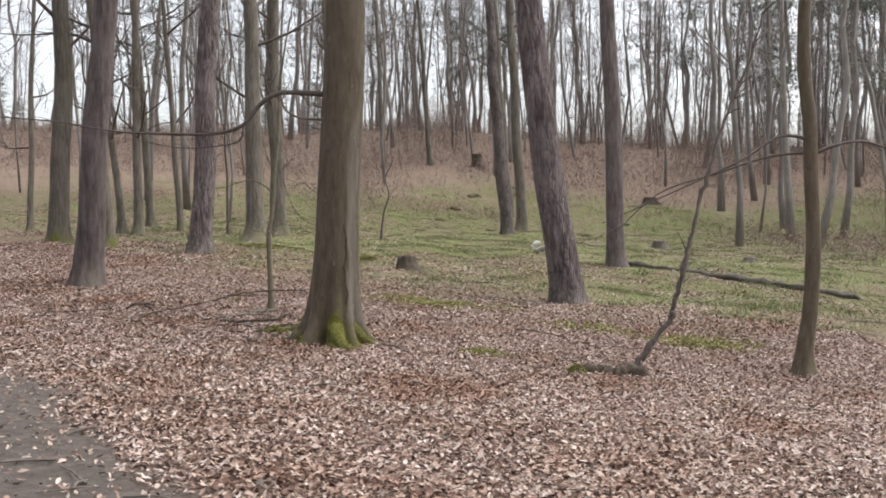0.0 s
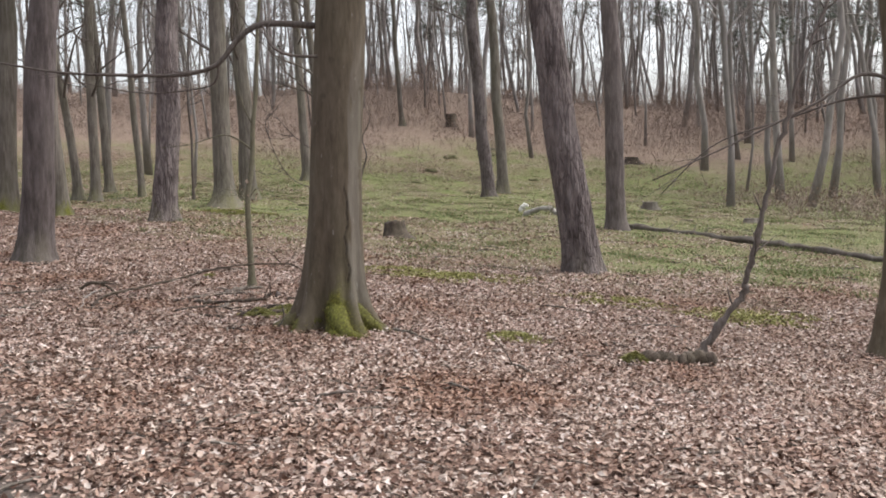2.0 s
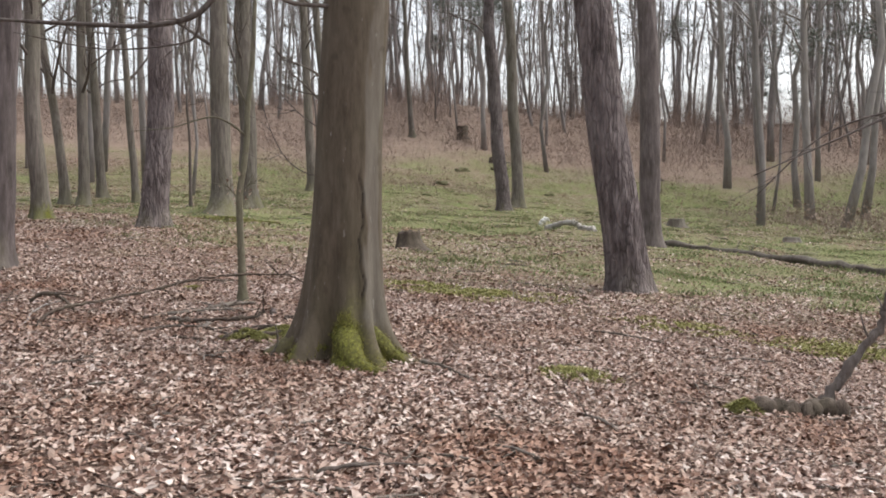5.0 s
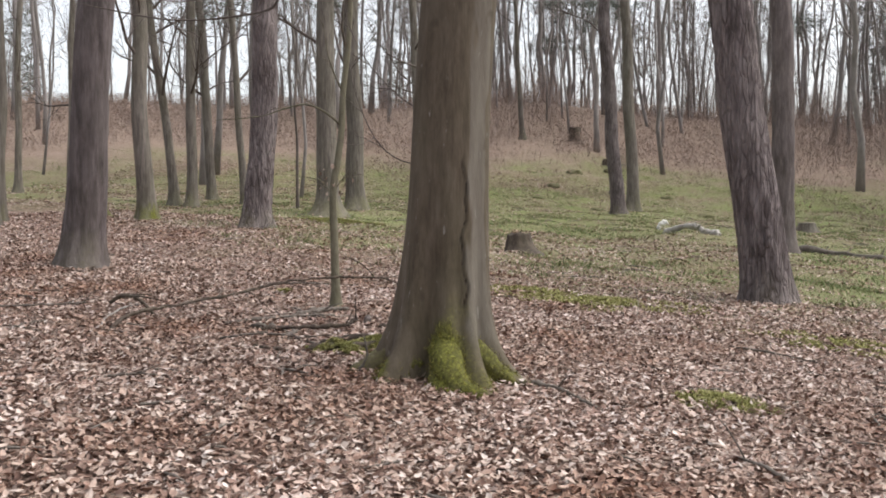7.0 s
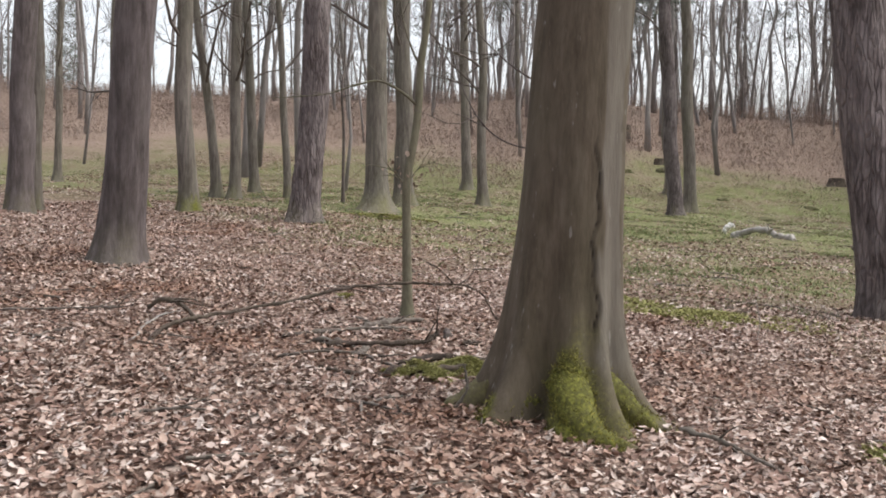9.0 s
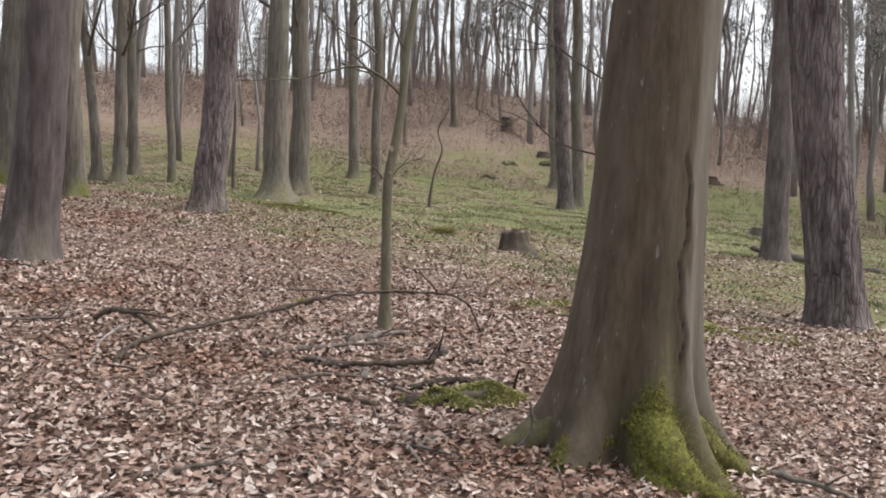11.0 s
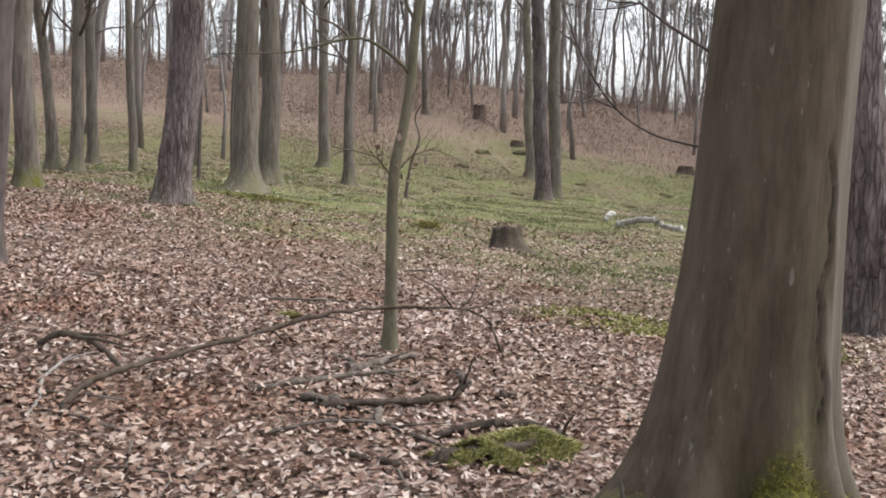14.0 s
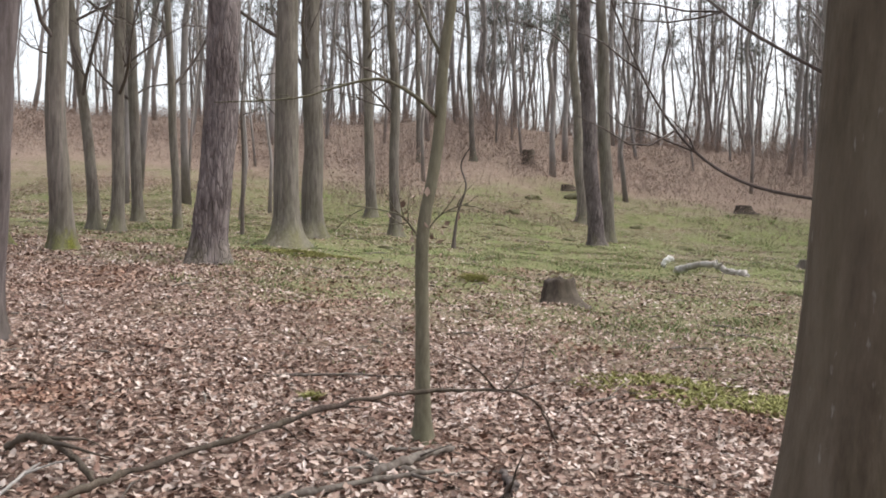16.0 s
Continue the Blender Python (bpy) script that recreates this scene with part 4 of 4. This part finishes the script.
def deadwood(name, points, r0, r1, mat, label, category, seed, sides=10, twigs=0, stubs=0):
    """A fallen stick or log; points are x, y and the height of its axis over the ground."""
    r = np.random.default_rng(seed)
    world_pts = np.array([(x, y, float(height(x, y)) + h) for x, y, h in points])
    base = world_pts[0].copy()
    line = spline(world_pts - base, max(14, 7 * len(points)))
    taper = np.minimum(1, 0.45 + np.minimum(np.arange(len(line)), np.arange(len(line))[::-1]) * 0.3)
    gnarl = 0.62 + 0.76 * field(np.arange(len(line)) * 0.9, np.full(len(line), seed * 1.7), 1.0, seed)
    line = line + r.normal(0, 0.22 * min(r0, 0.08), line.shape)
    s = Shape().tube(line, np.linspace(r0, r1, len(line)) * taper * gnarl, sides, 0.3, seed)
    ob = new(name, s.mesh(name, mat))
    ob.location = base
    for _ in range(twigs):
        j = int(r.integers(len(line) // 3, len(line) - 1))
        d = line[j] - line[j - 1]
        q = limb_path(line[j], d / np.linalg.norm(d) + r.normal(0, 0.5, 3) * np.array([1, 1, 0.5]), r.uniform(0.2, 0.6), 5, 0.15, r)
        part("twig", Shape().tube(q, np.linspace(max(r1, 0.004), 0.002, 5), 5).mesh("twig", mat), ob)
    for _ in range(stubs):
        j = int(r.integers(2, len(line) - 2))
        d = r.normal(0, 0.6, 3)
        d[2] = abs(d[2]) + 0.5
        q = limb_path(line[j], d, r.uniform(0.15, 0.4), 4, 0.1, r)
        part("branch_stub", Shape().tube(q, np.linspace(r0 * 0.3, r0 * 0.12, 4), 6).mesh("branch_stub", mat), ob)
    return tagged(ob, label, category)


deadwood("fallen_branch", [(-5.0, 14.6, 0.0), (-4.98, 14.8, 0.09), (-4.85, 15.0, 0.15), (-4.6, 15.45, 0.16), (-4.1, 16.0, 0.25), (-3.7, 16.3, 0.33), (-3.25, 16.55, 0.38), (-2.85, 16.7, 0.39), (-2.5, 16.8, 0.34), (-2.3, 16.95, 0.02)], 0.021, 0.008, ROT, "long thin arching fallen branch resting on leaves", "branch", 301, 8, 9)
deadwood("fallen_branch", [(-5.6, 15.95, 0.02), (-5.45, 15.85, 0.13), (-5.25, 15.7, 0.17), (-5.02, 15.52, 0.12), (-4.87, 15.4, 0.01)], 0.022, 0.017, ROT, "short bowed dead branch arching out of leaves", "branch", 302, 8, 2)
deadwood("fallen_branch", [(-5.15, 14.5, 0.01), (-5.2, 14.85, 0.02), (-5.3, 15.2, 0.03), (-5.25, 15.6, 0.08)], 0.012, 0.008, PALE, "pale thin bent stick on the leaves", "branch", 320, 6, 1)
deadwood("fallen_branch", [(-3.9, 14.5, 0.02), (-3.55, 14.75, 0.05), (-3.1, 14.85, 0.03)], 0.014, 0.008, DEAD, "thin grey stick lying on leaves", "branch", 321, 6, 2)
deadwood("fallen_branch", [(-6.9, 15.3, 0.02), (-6.2, 15.6, 0.05), (-5.7, 15.8, 0.06)], 0.012, 0.006, DEAD, "thin dead stick on the leaves", "branch", 303, 6, 4)
deadwood("small_log", [(-3.65, 15.1, 0.03), (-3.2, 15.2, 0.06), (-2.85, 15.35, 0.06), (-2.75, 15.5, 0.12)], 0.027, 0.017, ROT, "dark rotten broken branch on leaves", "log", 304, 10, 0, 2)
deadwood("small_log", [(-3.5, 15.9, 0.03), (-3.25, 16.2, 0.06), (-3.02, 16.55, 0.05)], 0.028, 0.016, DEAD, "grey broken branch at a sapling foot", "log", 305, 10, 0, 1)
deadwood("small_log", [(-4.1, 15.35, 0.02), (-3.5, 15.75, 0.04), (-3.05, 16.1, 0.03)], 0.022, 0.012, DEAD, "thin dead branch half sunk in leaves", "branch", 306, 8, 3)
deadwood("mossy_log", [(-3.05, 14.3, 0.01), (-2.75, 14.45, 0.055), (-2.4, 14.65, 0.055), (-2.2, 14.95, 0.02)], 0.04, 0.028, ROT, "short dark rotten log overgrown with moss", "log", 307, 12, 0, 1)
deadwood("small_log", [(-3.0, 14.75, 0.01), (-2.7, 14.95, 0.045), (-2.3, 15.1, 0.03)], 0.026, 0.018, ROT, "dark rotten log piece beside a mossy log", "log", 308, 10)
moss_patch(-2.78, 14.42, 0.7, 0.42, 309, "bright moss cushion on a rotten log", 9000, 0.018, 0.11, 0.004)
moss_patch(-2.42, 14.7, 0.7, 0.5, 310, "bright moss cushion on a rotten log", 9000, 0.018, 0.11, 0.004)
deadwood("fallen_branch", [(-0.99, 13.2, 0.04), (-0.82, 13.0, 0.06), (-0.68, 12.8, 0.05), (-0.5, 12.55, 0.02)], 0.018, 0.009, DEAD, "short dead branch beside beech roots", "branch", 311, 8, 2)
deadwood("fallen_log", [(6.3, 33.4, 0.06), (6.75, 32.0, 0.1), (8.05, 29.8, 0.02), (8.75, 27.2, 0.1), (9.9, 25.0, 0.06), (10.6, 23.1, 0.08)], 0.08, 0.09, DEAD, "long grey fallen trunk lying in mossy grass", "log", 312, 14, 0, 6)
deadwood("bleached_branch", [(3.9, 37.5, 0.05), (4.2, 37.2, 0.22), (4.6, 36.4, 0.3), (4.95, 35.6, 0.18), (5.2, 34.9, 0.05)], 0.1, 0.08, PALE, "pale bleached curved branch lying in grass", "branch", 313, 10, 2, 1)
deadwood("wood_chip", [(3.95, 39.0, 0.1), (4.1, 39.0, 0.3), (4.3, 39.0, 0.36)], 0.1, 0.07, CHALK, "broken piece of white wood in grass", "wood", 314, 8)
deadwood("leaning_stem", [(2.49, 12.6, 0.0), (2.72, 12.6, 0.35), (3.07, 12.62, 0.82), (3.13, 12.64, 1.05), (3.27, 12.66, 1.6), (3.45, 12.7, 2.3), (3.64, 12.75, 2.98), (3.92, 12.8, 3.8), (4.27, 12.9, 4.6), (4.52, 13.0, 5.4)], 0.046, 0.014, TWIG, "dead leaning young stem with a kinked foot", "sapling", 315, 10, 16, 3)
deadwood("mossy_log", [(1.62, 12.25, 0.01), (1.92, 12.25, 0.05), (2.2, 12.28, 0.03), (2.42, 12.34, 0.07), (2.66, 12.45, 0.02)], 0.06, 0.085, ROT, "low rotten log with moss at a leaning stem", "log", 316, 12, 0, 1)
moss_patch(1.7, 12.22, 0.4, 0.22, 317, "moss on the end of a rotten log", 2500, 0.022, 0.1)
for k, (sx, sy, ln, an) in enumerate(((3.6, 10.6, 1.0, 0.1), (0.4, 11.2, 0.5, 2.0), (-4.2, 12.3, 0.6, 0.6), (1.2, 16.1, 1.0, -0.5), (2.5, 15.0, 0.7, 0.2), (-0.3, 10.2, 0.35, 2.4), (-6.0, 13.2, 0.7, 1.0), (-1.6, 9.6, 0.5, 0.4), (-4.6, 18.6, 1.3, 0.3), (-2.0, 18.1, 0.8, 0.8))):
    deadwood("stick", [(sx, sy, 0.02), (sx + 0.5 * ln * math.cos(an), sy + 0.5 * ln * math.sin(an), 0.045), (sx + ln * math.cos(an), sy + ln * math.sin(an) + 0.05, 0.02)], 0.014, 0.006, DEAD, "thin dead stick lying on leaves", "stick", 330 + k, 6, 2)


def stump(x, y, dia, tall, seed, label, mat=ROT, splayed=4):
    r = np.random.default_rng(seed)
    ob = thing("tree_stump", at_ground(x, y, 0.06), label, "stump", "stumps")
    hs = np.array([0, tall * 0.35, tall * 0.7, tall])
    pts = np.c_[hs * 0.05, hs * 0, hs]
    roots = [(r.uniform(0, 6.28), dia * r.uniform(0.25, 0.6), 7) for _ in range(splayed)]
    me, line, lr = trunk_mesh("body", pts, np.full(4, dia / 2), mat, 36, r, roots, 0.1, 0.03, moss=[(0.5, 0.8, tall, 0.5), (3.6, 0.6, tall * 0.6, 0.4)], flare=tall * 0.35, step=0.04)
    n = len(me.vertices)
    top = max(v.co.z for v in me.vertices)
    for v in me.vertices:
        if v.co.z > top * 0.7:
            v.co.z += (noise.noise(Vector((v.co.x * 9, v.co.y * 9, seed))) * 0.16 - 0.02) * tall
    part("body", me, ob)
    return ob


stump(-1.02, 26.3, 0.46, 0.46, 401, "dark rotten tree stump in sparse grass")
stump(3.2, 72.2, 0.75, 1.0, 402, "dark broken stump on the bank")
stump(14.7, 63.6, 0.8, 0.5, 403, "low rotten brown stump on the grassy bank")
stump(10.7, 44.4, 0.6, 0.4, 404, "low mossy stump in grass", DEAD)
stump(12.2, 36.0, 0.5, 0.25, 405, "low mossy stump in grass", DEAD)
stump(4.9, 66.0, 0.6, 0.4, 406, "low dark stump at the foot of the bank")
hero_tree("young_stem", -2.47, 39.5, 0.09, 0.1, 4.2, TWIG, "thin leaning young stem in grass", 501, 8, 0, 3, 2, 0.6, 0.5, 0.9, 0, "sapling", depth=2)
hero_tree("young_stem", -9.2, 40.5, 0.12, 0.02, 8, TWIG, "thin dark young stem", 502, 8, 0, 3, 8, 0.4, 1.5, 0.8, 0, "sapling", depth=2)
hero_tree("young_stem", -8.7, 44.5, 0.14, -0.03, 9, TWIG, "thin dark young stem", 503, 8, 0, 3, 8, 0.4, 1.5, 0.8, 0, "sapling", depth=2)


def bark_pieces():
    """The jumble of broken branch pieces at the sapling and the mossy log."""
    r = np.random.default_rng(600)
    for k in range(12):
        x, y = r.uniform(-3.7, -2.1), r.uniform(14.3, 16.5)
        if x > -2.5 and y < 14.9:
            continue
        ln, an = r.uniform(0.14, 0.42), r.uniform(0, 3.1)
        dx, dy = math.cos(an) * ln / 2, math.sin(an) * ln / 2
        ob = deadwood("wood_piece", [(x - dx, y - dy, 0.02), (x + r.normal(0, 0.02), y + r.normal(0, 0.03), 0.03), (x + dx, y + dy, 0.025)], r.uniform(0.012, 0.034), r.uniform(0.008, 0.024), (ROT, DEAD, DEAD, TWIG)[k % 4], "broken piece of rotten branch on dry leaves", "wood", 610 + k, 7)
        tagged(ob, group="broken wood pieces")


bark_pieces()


def debris():
    """Twig litter over leaves and grass, past counting."""
    r = np.random.default_rng(640)
    s = Shape()
    for k in range(1100):
        y = 4 + 46 * r.random() ** 1.5
        x = r.uniform(-0.5, 0.5) * (y + 5) - 1.2
        ln, an = r.uniform(0.08, 0.5) * (1 + y / 50), r.uniform(0, 6.28)
        q = np.array([(x, y), (x + math.cos(an) * ln * 0.5 + r.normal(0, 0.02), y + math.sin(an) * ln * 0.5), (x + math.cos(an) * ln, y + math.sin(an) * ln)])
        pts = np.c_[q, height(q[:, 0], q[:, 1]) + np.array([0.012, 0.03, 0.015])]
        w = r.uniform(0.003, 0.008) * (1 + y / 30)
        s.tube(pts, (w, w, w * 0.5), 5, cap=False)
    tagged(new("twig_litter", s.mesh("twig_litter", DEAD)), "small dead twigs strewn over leaves and grass", "twigs", kind="stuff")


debris()


def clods():
    """Small mossy tussocks and root lumps in the grass."""
    for k, (x, y, w) in enumerate(((7.9, 36.5, 0.5), (9.4, 41.0, 0.6), (6.8, 44.0, 0.45), (12.6, 47.0, 0.6), (8.2, 52.0, 0.7), (1.2, 60.0, 0.7), (2.6, 63.0, 0.8), (0.2, 56.0, 0.6), (-1.3, 30.5, 0.35), (1.5, 33.0, 0.4), (10.5, 31.0, 0.5), (5.2, 64.5, 0.9), (-8.6, 31.0, 0.4), (-9.8, 33.0, 0.45), (-4.5, 38.0, 0.4), (-12.0, 40.0, 0.5), (-14.5, 38.0, 0.45), (-15.2, 45.0, 0.6), (-9.0, 48.0, 0.5), (-11.2, 52.0, 0.6), (-6.2, 43.0, 0.4), (5.6, 40.0, 0.45), (7.4, 58.0, 0.6), (11.5, 57.0, 0.6), (3.0, 52.0, 0.5))):
        r = np.random.default_rng(700 + k)
        bm = bmesh.new()
        bmesh.ops.create_icosphere(bm, subdivisions=3, radius=0.5)
        for v in bm.verts:
            n = noise.noise(v.co * 3 + Vector((k, 0, 0)))
            v.co *= 1 + 0.4 * n
            v.co.x, v.co.y, v.co.z = v.co.x * w * 1.3, v.co.y * w, v.co.z * w * 0.55
        me = bpy.data.meshes.new("tussock")
        bm.to_mesh(me)
        bm.free()
        me.materials.append(CLOD)
        me.polygons.foreach_set("use_smooth", [True] * len(me.polygons))
        ob = new("tussock", me)
        ob.location = at_ground(x, y, 0.03)
        tagged(ob, "low brown-green tussock in woodland grass", "tussock", "tussocks")


CLOD = bark_material("tussock_turf", (0.05, 0.042, 0.026), (0.1, 0.09, 0.05), (0.17, 0.16, 0.08), 1.0, 16, 0.03, 0.5)
clods()

deadwood("stick", [(-2.38, 13.35, 0.01), (-2.3, 13.3, 0.14), (-2.32, 13.28, 0.3)], 0.012, 0.007, DEAD, "short upright dead stick at beech roots", "stick", 360, 6)
deadwood("stick", [(0.35, 17.3, 0.0), (0.38, 17.3, 0.2), (0.33, 17.3, 0.42)], 0.005, 0.003, PALE, "pale dry grass stalk among moss", "stick", 361, 5)
